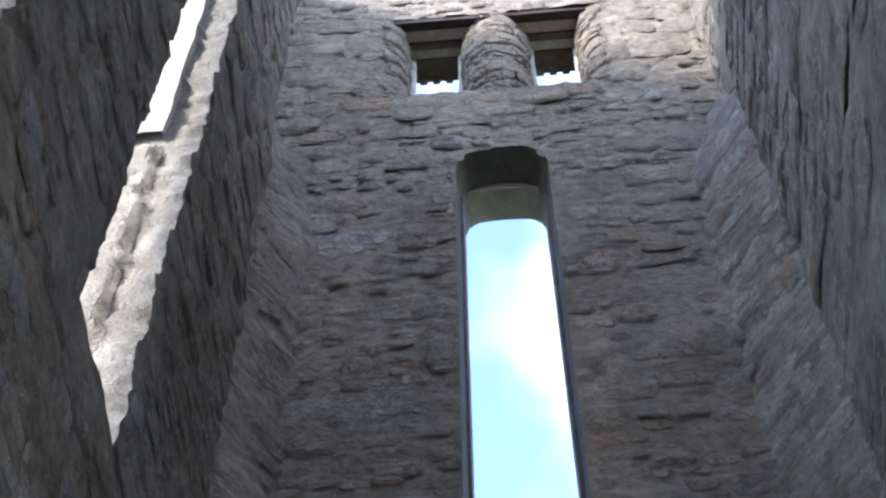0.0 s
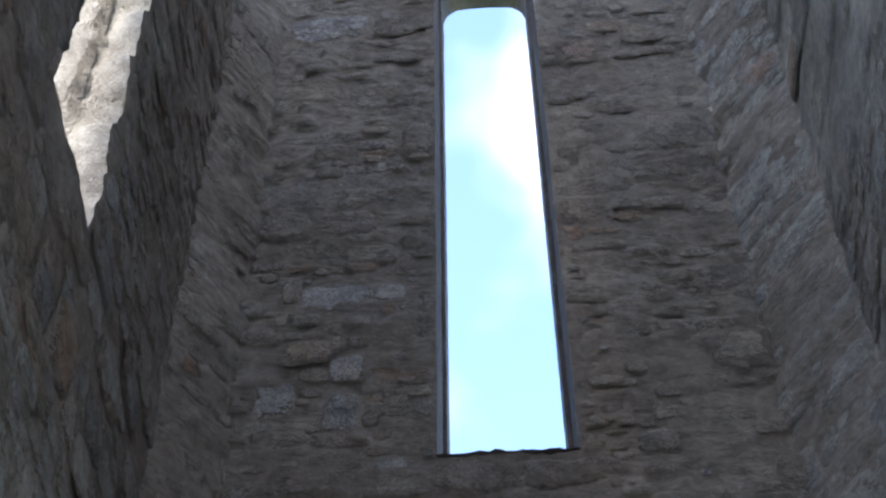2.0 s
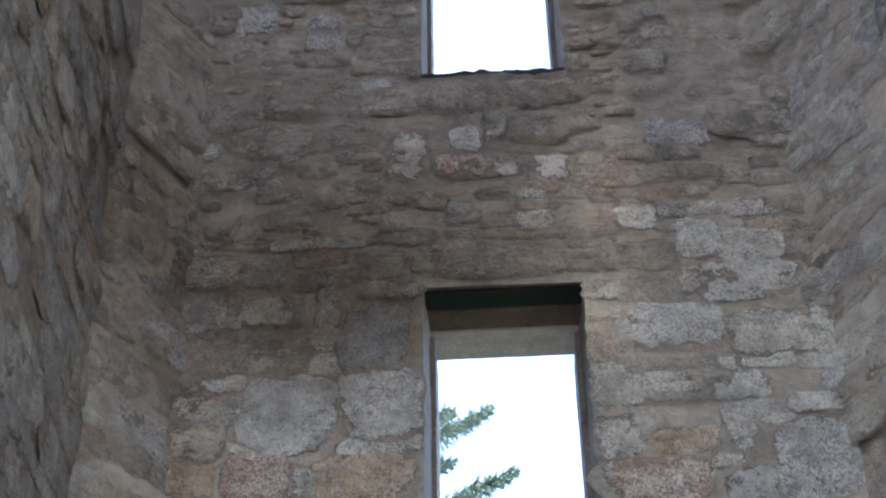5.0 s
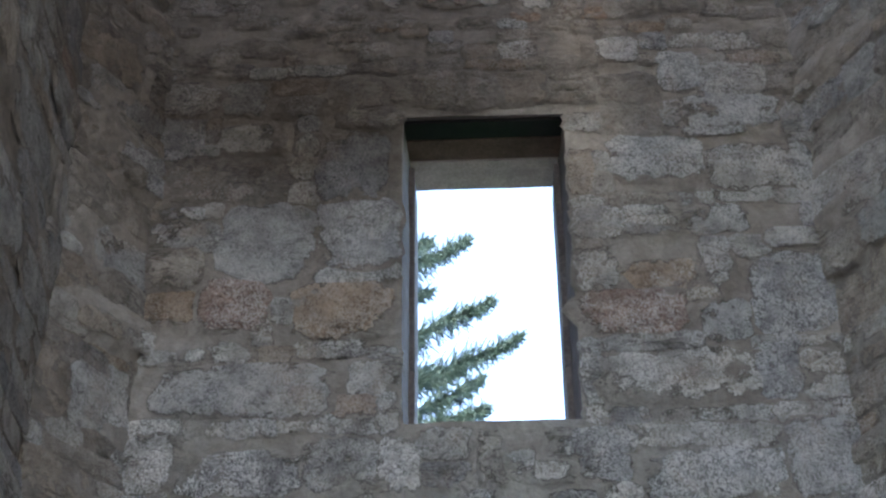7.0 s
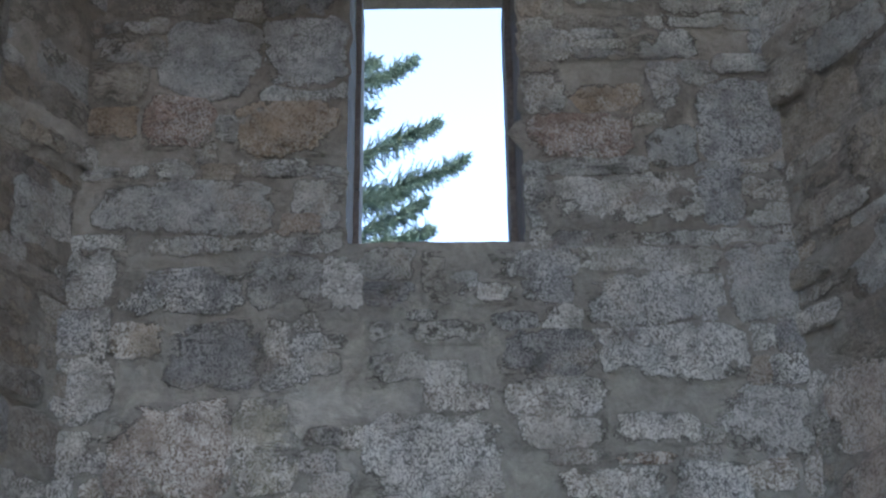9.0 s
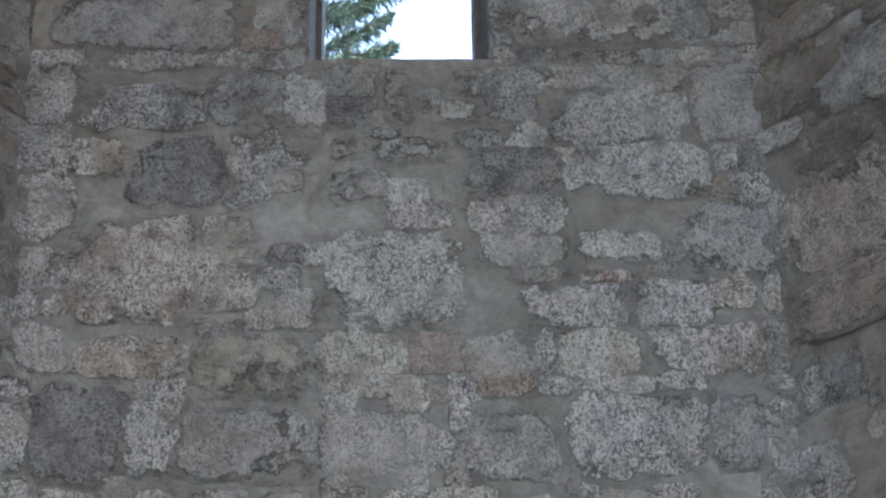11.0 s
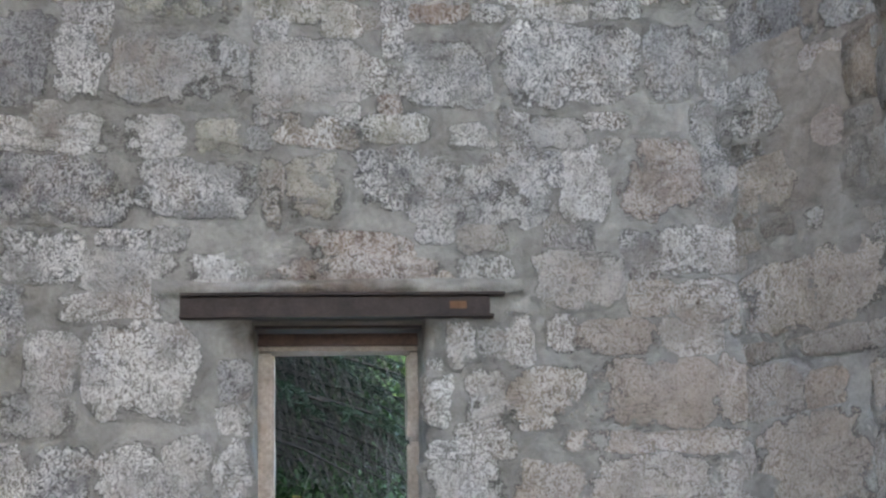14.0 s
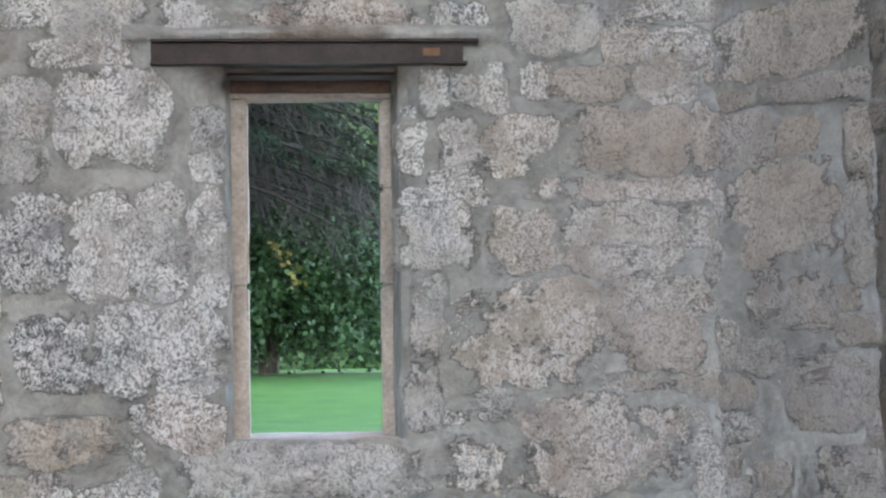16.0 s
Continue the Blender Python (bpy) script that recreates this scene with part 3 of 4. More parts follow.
def beam():
    """A rolled steel section across the head, standing out of the wall: web and two flanges."""
    b = tagged(empty("lintel_beam", (0.055, 7.66, 2.93)), "rusty brown steel beam set in the wall over a window", "beam")
    for name, y0, y1, z0, z1 in (("web", 0.0, 0.03, 0.012, 0.1), ("top_flange", -0.035, 0.08, 0.1, 0.112), ("bottom_flange", -0.035, 0.08, 0.0, 0.012)):
        bm = bmesh.new()
        box(bm, -0.727, {"web": 0.655, "top_flange": 0.724, "bottom_flange": 0.672}[name], y0, y1, z0, z1, 0.003)
        ob = part(name, bm, STEEL, b)
    for name, mat, x, d in (("end_cleat", STEEL, -0.69, 0.05), ("rust_patch", RUST, 0.475, 0.075)):
        bm = bmesh.new()
        box(bm, x, x + d, -0.004, 0.0, 0.04, 0.075, 0.002)
        part(name, bm, mat, b, "flaking orange rust on the web" if mat is RUST else "")

    bm = bmesh.new()
    sheet(bm, edges(-0.80, 0.86, 0.03), [k / 6 for k in range(7)], lambda x, v: Vector((x, 7.665 - 0.055 * math.sin(math.pi * v) * (0.6 + 0.7 * noise.noise(Vector((x * 5, 2, 0)))) * min(1, (0.86 - abs(x - 0.03)) * 6 + 0.1) + 0.02 * v,
          3.043 + (0.07 + 0.035 * noise.noise(Vector((x * 3, 7, 0)))) * v)))
    tagged(part("mortar_lip", bm, MORTAR, NORTH_WALL, "pale mortar packed over the beam", smooth=True))


beam()


def mid_window():
    w = window("window_2", "tall square-headed window with a dark steel lintel, open to the sky")
    block("steel_lintel", w, BLACKENED, -0.445, 0.475, 7.735, 7.889, 8.185, 8.34, 0.004, 0.001)
    block("lintel_board", w, TIMBER, -0.44, 0.47, 7.893, 8.087, 8.185, 8.34, 0.006, 0.003, "brown stained board")
    block("lintel_stone", w, CONCRETE, -0.44, 0.47, 8.091, 8.377, 8.185, 8.4, 0.008, 0.004, "grey cast lintel")
    for x0, x1 in ((-0.47, -0.400), (0.425, 0.5)):
        for a, b in ((6.1, 6.7), (6.7, 7.45), (7.45, 8.13)):
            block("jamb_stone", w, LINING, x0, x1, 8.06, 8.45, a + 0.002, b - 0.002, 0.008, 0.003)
    block("sill", w, DRESSED, -0.42, 0.45, 7.80, 8.48, 6.02, 6.155, 0.02, 0.015)


mid_window()


def tall_window():
    w = window("window_3", "very tall narrow round-headed window, open to the sky")
    bm = bmesh.new()
    x0, x1, n = -0.44, 0.47, 18
    xs = edges(x0, x1, (x1 - x0) / n)
    lo = lambda x: arch_z(x, x0 - 0.25, x1 + 0.25, 17.28, 0.34)
    sheet(bm, xs, edges(8.1, 8.47, 0.08), lambda x, y: Vector((x, y, lo(x) + 0.006 * fbm(Vector((x * 4, y * 4, 1))))), flip=True)
    sheet(bm, xs, [0, 0.5, 1], lambda x, v: Vector((x, 8.1, lo(x) * (1 - v) + (arch_z(x, x0, x1, TALL[3], ARCH) + 0.02) * v)))
    sheet(bm, xs, [0, 1], lambda x, v: Vector((x, 8.47, lo(x) * (1 - v) + 17.9 * v)), flip=True)
    part("arch_ring", bm, CONCRETE, w, "smooth pale grey cast arch", smooth=True)
    for x0, x1 in ((-0.47, -0.402), (0.427, 0.5)):
        z = 9.95
        while z < 17.4:
            h = random.uniform(0.55, 0.95)
            block("jamb_stone", w, LINING, x0, x1, 8.06, 8.46, z + 0.002, min(17.45, z + h) - 0.002, 0.008, 0.003)
            z += h
    bm = bmesh.new()
    sheet(bm, edges(-0.46, 0.49, 0.035), edges(7.68, 8.45, 0.07), lambda x, y: Vector((x, y, 10.012 + 0.06 * abs(noise.noise(Vector((x * 8, y * 3, 0)))) + 0.012 * noise.noise(Vector((x * 30, y * 8, 0))))))
    part("sill", bm, LINING, w, "broken rubble sill")


tall_window()


def gallery():
    w = window("window_4", "pair of openings under dark lintel beams with a round-faced stone pier between")
    z0, z1 = GAL[2], GAL[3]

    def round_face(cx, rx, ry, a0, a1, y0):
        def f(a, z):
            t = radians(a)
            p = Vector((cx + rx * math.sin(t), y0 + ry * (1 - math.cos(t)), z))
            k = 0.045 * fbm(Vector((p.x, p.y * 1.5 + 11, z * 1.6)))
            return p + Vector((math.sin(t) * rx, -math.cos(t) * ry, 0)).normalized() * k
        return f
    bm = bmesh.new()
    sheet(bm, edges(-90, 90, 7), edges(z0 - 0.05, z1 + 0.03, 0.06), round_face(0.045, 0.40, 0.46, -90, 90, 7.7))
    for x, fl in ((-0.355, True), (0.445, False)):
        sheet(bm, [8.16, 8.5], [z0 - 0.05, z1], lambda y, z: Vector((x, y, z)), flip=fl)
    made = [part("pier", bm, MORTAR, w, "pale round-faced rubble pier", smooth=True)]
    for s, xa in ((1, GAL[0]), (-1, GAL[1])):
        bm = bmesh.new()
        rows = edges(z0 - 0.05, z1 + 0.03, 0.06)
        sheet(bm, edges(0, 90, 7), rows, round_face(xa, 0.25 * s, 0.46, 0, 90, 7.7), flip=s < 0)
        sheet(bm, [8.16, 8.5], [z0 - 0.05, z1], lambda y, z: Vector((xa + 0.25 * s, y, z)), flip=s < 0)
        made.append(part("rounded_jamb", bm, MORTAR, w, smooth=True))
    for x0, x1 in ((-1.0, -0.93), (-0.415, -0.345), (0.43, 0.51), (0.99, 1.06)):
        block("frame_post", w, PALE, x0, x1, 8.17, 8.3, z0 - 0.02, z1 - 0.1, 0.006, 0.003, "pale painted post")
    y = 7.70
    for name, mat, d, drop in (("lintel_beam", STEEL, 0.12, 0.10), ("soffit_slab", CONCRETE, 0.17, 0.02), ("lintel_beam", TIMBER, 0.09, 0.08), ("soffit_slab", CONCRETE, 0.14, 0.03),
                               ("lintel_beam", TIMBER, 0.30, 0.06)):
        block(name, w, mat, -1.3, 1.33, y + 0.002, y + d - 0.002, z1 - drop, z1 + 0.2, 0.006, 0.004)
        y += d
    for x in (-0.86, -0.70, -0.54, 0.58, 0.74, 0.9):
        block("dentil", w, TIMBER, x - 0.045, x + 0.045, 8.44, 8.52, z1 - 0.13, z1 - 0.062, 0.003, 0.001)
    bm = bmesh.new()
    sheet(bm, edges(GAL[0], GAL[1], 0.07), edges(7.715, 8.5, 0.08), lambda x, y: Vector((x, y, z0 - 0.03 + 0.025 * noise.noise(Vector((x * 5, y * 3, 0))))))
    part("sill", bm, MORTAR, w, smooth=True)
    return made


PIER, JAMB_WEST, JAMB_EAST = gallery()


def slit_lining(y1, z0, z1):
    """The far jamb of a west slit: an outer band of pale render with a rough broken edge."""
    bm = bmesh.new()
    zs = edges(z0 + 4.0, z1, 0.08)
    sheet(bm, edges(0.25, 0.93, 0.06), zs, lambda u, z: Vector((side_x(z, -1) - u - 0.02 * noise.noise(Vector((0, u, z * 3))),
          y1 - 0.075 - 0.012 * fbm(Vector((u * 3, 4, z * 2))) , z)))
    sheet(bm, [0, 1], zs, lambda u, z: Vector((side_x(z, -1) - 0.25 - 0.02 * noise.noise(Vector((0, 0.25, z * 3))), y1 - 0.075 + 0.12 * u - 0.012 * fbm(Vector((0.75, 4, z * 2))) * (1 - u), z)))
    return bm


for q in SLITS:
    w = tagged(empty("slit_window"), "tall slit in the side wall with a sunlit jamb", "window", "slits of the side wall", "structure")
    part("render_band", slit_lining(q[1], q[2], q[3]), PALE, w, "white rendered outer band of the jamb")


# ---- trees and what stands outside ----
def tube(bm, pts, r0, r1, n=6):
    rings = []
    for i, p in enumerate(pts):
        d = (pts[min(i + 1, len(pts) - 1)] - pts[max(i - 1, 0)]).normalized()
        a = d.orthogonal().normalized()
        b = d.cross(a)
        r = r0 + (r1 - r0) * i / (len(pts) - 1)
        rings.append([bm.verts.new(p + (a * math.cos(2 * math.pi * k / n) + b * math.sin(2 * math.pi * k / n)) * r) for k in range(n)])
    for u, v in zip(rings, rings[1:]):
        for k in range(n):
            bm.faces.new((u[k], u[(k + 1) % n], v[(k + 1) % n], v[k]))


def needles(out, p, d, length, size, rng):
    """Needles round one twig, as thin blades."""
    d = d.normalized()
    side = d.orthogonal().normalized()
    up = d.cross(side)
    n = max(6, int(length / 0.010))
    ends = [p + (side * math.cos(k * 2.094) + up * math.sin(k * 2.094)) * size * 0.28 + d * length * 0.25 for k in range(3)]
    for k in range(3):
        out.append((p, ends[k], ends[(k + 1) % 3]))
        out.append((ends[k], p + d * length * 1.05, ends[(k + 1) % 3]))
    for i in range(n):
        t = i / n
        a = rng.uniform(0, 2 * math.pi)
        out_dir = (side * math.cos(a) + up * math.sin(a)) * 0.85 + d * 0.8
        o = p + d * (length * t)
        w = d.cross(out_dir).normalized() * size * 0.2
        s = size * (1.0 - 0.45 * t)
        out.append((o - w, o + w, o + out_dir * s))


def mesh_from_triangles(name, tris, mat, parent, label=""):
    me = bpy.data.meshes.new(name)
    co = [c for t in tris for c in t]
    k = len(tris[0])
    me.from_pydata(co, [], [tuple(range(i * k, i * k + k)) for i in range(len(tris))])
    me.materials.append(mat)
    ob = new(name, me)
    ob.parent = parent
    if label:
        ob["label"] = label
    return ob


def limb_with_sprays(limb, tris, pts, rng, count, size):
    """A bough through pts, clothed in short hanging side shoots that shrink towards its tip."""
    tube(limb, pts, 0.05, 0.008, 5)
    n = len(pts) - 1
    for i in range(count):
        s = 1 - 0.8 * rng.random() ** 1.2
        j = min(n - 1, int(s * n))
        p = pts[j].lerp(pts[j + 1], s * n - j)
        d = (pts[j + 1] - pts[j]).normalized()
        side = d.cross(Vector((0, 0, 1))).normalized()
        w = d * rng.uniform(-0.1, 0.9) + side * rng.choice((-1, 1)) * rng.uniform(0.1, 0.8) + Vector((0, 0, rng.uniform(-1.3, 0.35)))
        needles(tris, p, w, (0.14 + 0.72 * (1 - s)) * rng.uniform(0.45, 1.2), size, rng)
    needles(tris, pts[-2], pts[-1] - pts[-2], (pts[-1] - pts[-2]).length, size * 0.8, rng)


def bough(z, a, length, droop, lift):
    h = Vector((math.cos(a), math.sin(a), 0))
    return [Vector((0, 0, z)) + h * (length * s) + Vector((0, 0, -droop * math.sin(math.pi * min(1, s * 1.25)) + lift * s ** 5)) for s in (0, 0.16, 0.32, 0.46, 0.58, 0.68, 0.78, 0.87, 0.94, 1.0)]


def spruce(place, height, low, high, boughs, seed, label):
    """A spruce; boughs are its long eastern ones: height of the tip over the foot, reach, turn, lift."""
    rng = random.Random(seed)
    t = tagged(empty("spruce_tree", place), label, "tree")
    bm = bmesh.new()
    tube(bm, [Vector((0, 0, height * k / 10)) for k in range(11)], 0.34, 0.03, 10)
    limb = bmesh.new()
    tris = []
    for tip, reach, turn, lift in boughs:
        limb_with_sprays(limb, tris, bough(tip - lift * 0.65, turn, reach, 0.5, lift * 0.65), rng, int(reach * 170), 0.052)
    z = low
    while z < high:
        length = (height - z) * 0.36 + 0.3
        for k in range(5):
            a = rng.uniform(0.9, 2 * math.pi - 0.9)
            limb_with_sprays(limb, tris, bough(z, a, length * rng.uniform(0.7, 0.9), 0.4, 0.5), rng, int(length * 6), 0.09)
        z += rng.uniform(0.36, 0.5)
    part("trunk", bm, BARK, t)
    tagged(part("branchwork", limb, BARK, t), kind="stuff")
    mesh_from_triangles("crown", tris, SPRUCE, t)
    return t


SPRUCE_FOOT = ground_z(25) - 0.3
BOUGHS = [(20.25, 3.05, 0.05, 0.5), (19.98, 3.72, -0.06, 0.75), (19.05, 3.05, 0.0, 0.35), (18.75, 4.13, -0.02, 0.8), (18.15, 4.6, 0.03, 1.0), (17.1, 3.92, -0.05, 0.9),
          (17.75, 3.6, 0.15, 0.3), (16.6, 3.6, 0.1, 0.5), (16.4, 4.0, -0.1, 0.4), (15.4, 4.3, 0.05, 0.7), (21.3, 2.6, 0.05, 0.5), (22.2, 2.2, 0.0, 0.5)]
spruce((-4.0, 25, SPRUCE_FOOT), 27.5, 13.0, 24.5, [(z - SPRUCE_FOOT, r, a, l) for z, r, a, l in BOUGHS], 4, "tall blue-green spruce with upswept bushy branch tips")


def leaf(out, p, size, rng, hang=0.5):
    a = rng.uniform(0, 2 * math.pi)
    u = Vector((math.cos(a), math.sin(a), rng.uniform(-0.5, 0.2) - hang)).normalized()
    v = u.cross(Vector((rng.uniform(-1, 1), rng.uniform(-1, 1), rng.uniform(0, 1)))).normalized()
    s = size * rng.uniform(0.7, 1.2)
    out.append((p, p + u * s * 0.45 + v * s * 0.42, p + u * s, p + u * s * 0.45 - v * s * 0.42))


def broadleaf(place, height, radius, base, count, size, seed, label, mat=LEAF, trunk=0.16):
    rng = random.Random(seed)
    t = tagged(empty("broadleaf_tree", place), label, "tree")
    bm = bmesh.new()
    tube(bm, [Vector((0.1 * noise.noise(Vector((k, seed, 0))), 0, height * 0.7 * k / 8)) for k in range(9)], trunk, 0.05, 9)
    part("trunk", bm, BARK, t)
    limb = bmesh.new()
    leaves = []
    ends = []
    for k in range(46):
        a, z = rng.uniform(0, 2 * math.pi), rng.uniform(base, height * 0.9)
        r = radius * (0.5 + 0.5 * math.sin(math.pi * min(1, (z - base) / (height - base) + 0.25))) * rng.uniform(0.6, 1.0)
        p0 = Vector((0, 0, min(z * 0.8 + 0.4, height * 0.68)))
        p1 = Vector((math.cos(a) * r, math.sin(a) * r, z))
        m = p0.lerp(p1, 0.5) + Vector((0, 0, 0.35))
        tube(limb, [p0, m, p1], 0.045, 0.008, 5)
        ends += [(m, 0.5), (p1, 0.75), (p0.lerp(m, 0.7), 0.4), (m.lerp(p1, 0.5), 0.6)]
    tagged(part("branchwork", limb, BARK, t), kind="stuff")
    for i in range(count):
        c, r = rng.choice(ends)
        p = c + Vector((rng.gauss(0, 1), rng.gauss(0, 1), rng.gauss(0, 0.7))) * r * 0.75
        if p.z > base + 0.25 * rng.random() + 0.2 * noise.noise(Vector((p.x * 2, p.y * 2, seed))):
            leaf(leaves, p, size, rng)
    mesh_from_triangles("crown", leaves, mat, t)
    return t


near = broadleaf((-0.55, 25.0, ground_z(25) - 0.02), 3.9, 2.6, -0.02, 60000, 0.085, 3, "dark green leafy tree with one yellowing spray, standing on the lawn")
rng = random.Random(8)
spray = []
for i in range(36):
    s = rng.random()
    p = Vector((0.12 + 0.36 * s + rng.gauss(0, 0.05), -2.95, 1.72 - 0.55 * s + rng.gauss(0, 0.06)))
    leaf(spray, p, 0.10, rng)
mesh_from_triangles("yellow_leaves", spray, YELLOW, near, "spray of yellowed leaves")
low_spray = []
for i in range(170):
    s = rng.random()
    leaf(low_spray, Vector((0.95 + 0.42 * s + rng.gauss(0, 0.05), -2.8 + rng.gauss(0, 0.1), 0.42 - 0.26 * s + abs(rng.gauss(0, 0.16)))), 0.11, rng, 0.9)
tagged(mesh_from_triangles("low_bough", low_spray, LEAF, near, "drooping leafy bough end"), kind="stuff")


def drooping_conifer(place, seed, label):
    """Old conifer whose bare grey twigs hang in curtains under dark boughs."""
    rng = random.Random(seed)
    t = tagged(empty("conifer_tree", place), label, "tree")
    bm = bmesh.new()
    tube(bm, [Vector((0, 0, 1.4 * k)) for k in range(9)], 0.3, 0.12, 10)
    part("trunk", bm, BARK, t)
    limb, twigs, tris = bmesh.new(), bmesh.new(), []
    for k in range(90):
        a = rng.uniform(-0.9, 0.75) if k < 76 else rng.uniform(0, 6.28)
        z, L = rng.uniform(2.6, 6.5), rng.uniform(2.5, 4.6)
        h = Vector((math.cos(a), math.sin(a), 0))
        pts = [Vector((0, 0, z)) + h * (L * s) + Vector((0, 0, -0.75 * s * s * L * 0.35)) for s in (0, 0.25, 0.5, 0.75, 1)]
        tube(limb, pts, 0.05, 0.01, 5)
        for i in range(48):
            s = rng.uniform(0.1, 1)
            j = min(3, int(s * 4))
            p = pts[j].lerp(pts[j + 1], s * 4 - j)
            d = Vector((rng.gauss(0, 0.35), rng.gauss(0, 0.35), -1)).normalized()
            ln = rng.uniform(0.25, 0.9)
            tube(twigs, [p, p + d * ln * 0.5 + h * 0.06, p + d * ln + h * 0.2], 0.006, 0.003, 3)
            if z > 3.1 and rng.random() < 0.8:
                needles(tris, p, d * 0.5 + h + Vector((rng.gauss(0, 0.4), rng.gauss(0, 0.4), 0)), 0.35, 0.06, rng)
    tagged(part("branchwork", limb, TWIG, t), kind="stuff")
    tagged(part("bare_twig_curtain", twigs, TWIG, t, "hanging curtain of bare grey twigs"), kind="stuff")
    mesh_from_triangles("crown", tris, DARK_NEEDLES, t)
    return t


drooping_conifer((-2.3, 22.6, ground_z(22.6)), 5, "old dark conifer with hanging bare grey twigs")


def far_trees():
    rng = random.Random(12)
    out = []
    for i in range(40000):
        x = rng.uniform(-9, 10)
        y = rng.uniform(44, 50)
        top = 7.6 + 2.6 * noise.noise(Vector((x * 0.35, 0, 3)))
        z = ground_z(46) + 0.1 + top * rng.random() ** 1.2
        if z > 7.0 and noise.noise(Vector((x * 0.7, y * 0.3, z * 0.7))) > 0.3:
            continue
        leaf(out, Vector((x, y, z)), 0.5, rng)
    ob = mesh_from_triangles("far_woods", out, FAR_LEAF, None)
    tagged(ob, "line of shady green trees beyond the lawn", "trees", kind="stuff")


far_trees()

# unseen row of trees beside the tower, added to keep sun off the lawn
for k, (x, y, h) in enumerate(((-13.0, -1.0, 12.0), (-12.0, 3.5, 13.5), (-13.5, 7.0, 16.5), (-12.0, 10.5, 17.0), (-13.0, 14.0, 17.0), (-12.0, 17.5, 16.5), (-13.0, 21.5, 16.0), (-12.0, 26.0, 15.0), (-13.0, 31.0, 15.0))):
    broadleaf((x, y, ground_z(y)), h, 3.4, 1.2, 11000, 0.5, 40 + k, "unseen tall leafy tree added to shade the lawn", trunk=0.25)


# ---- stones of the walls ----
def stone_mesh(seed, aspect):
    """One rough stone, unit size: a rim sunk in the mortar, a worn shoulder and an uneven face."""
    rng = random.Random(seed)
    n = 16
    co, rim = [], []
    off = rng.uniform(0, 50)
    power = rng.uniform(3.5, 12.0)
    for ring, (r, h) in enumerate(((1.0, -0.3), (0.86, 0.62), (0.56, 1.0))):
        for k in range(n):
            a = 2 * math.pi * (k + 0.5) / n
            c, s = math.cos(a), math.sin(a)
            d = (abs(c) ** power + abs(s) ** power) ** (-1 / power)
            j = 1 + 0.2 * noise.noise(Vector((c * 1.6 + off, s * 1.6, 1.0))) + 0.06 * rng.uniform(-1, 1)
            hh = h + (0.45 * noise.noise(Vector((c * r * 2 + off, s * r * 2, 5.0))) if ring else 0)
            co.append((0.5 * d * r * c * j, 0.5 * d * r * s * j, hh))
            rim.append((-0.6, 0.42, 0.95)[ring])
    co.append((0.05 * rng.uniform(-1, 1), 0.05 * rng.uniform(-1, 1), 1.0 + rng.uniform(-0.35, 0.2)))
    rim.append(1.0)
    faces = []
    for ring in range(2):
        for k in range(n):
            a, b = ring * n + k, ring * n + (k + 1) % n
            faces.append((a, b, b + n, a + n))
    faces += [(2 * n + k, 2 * n + (k + 1) % n, 3 * n) for k in range(n)]
    return np.array(co), faces, rim


TEMPLATES = [stone_mesh(100 + i, 1) for i in range(20)]
MESHES = []
for co, faces, rim in TEMPLATES:
    me = bpy.data.meshes.new("stone")
    me.from_pydata(co.tolist(), [], faces)
    me.attributes.new("rim", "FLOAT", "POINT").data.foreach_set("value", rim)
    me.materials.append(STONE)
    me.shade_smooth()
    MESHES.append(me)


def tone_material(name, a, b):
    m = STONE.copy()
    m.name = name
    for k in m.node_tree.nodes:
        if k.type == "VALTORGB" and len(k.color_ramp.elements) == 8:
            for i, e in enumerate(k.color_ramp.elements):
                t = i / 7
                e.color = tuple(a[j] + (b[j] - a[j]) * t for j in range(3)) + (1,)
    return m


TONES = {"p": tone_material("stone_pinkish", (0.40, 0.335, 0.295), (0.45, 0.375, 0.33)),
         "w": tone_material("stone_pale", (0.42, 0.405, 0.38), (0.50, 0.485, 0.46)),
         "t": tone_material("stone_tan", (0.41, 0.35, 0.29), (0.45, 0.385, 0.32)),
         "g": tone_material("stone_grey", (0.34, 0.34, 0.335), (0.41, 0.405, 0.395)),
         "d": tone_material("stone_dark", (0.22, 0.22, 0.225), (0.29, 0.285, 0.285)),
         "y": tone_material("stone_buff", (0.44, 0.42, 0.355), (0.48, 0.46, 0.39)),
         "o": tone_material("stone_orange", (0.35, 0.26, 0.19), (0.38, 0.285, 0.21)),
         "r": tone_material("stone_red", (0.30, 0.21, 0.175), (0.33, 0.235, 0.195))}

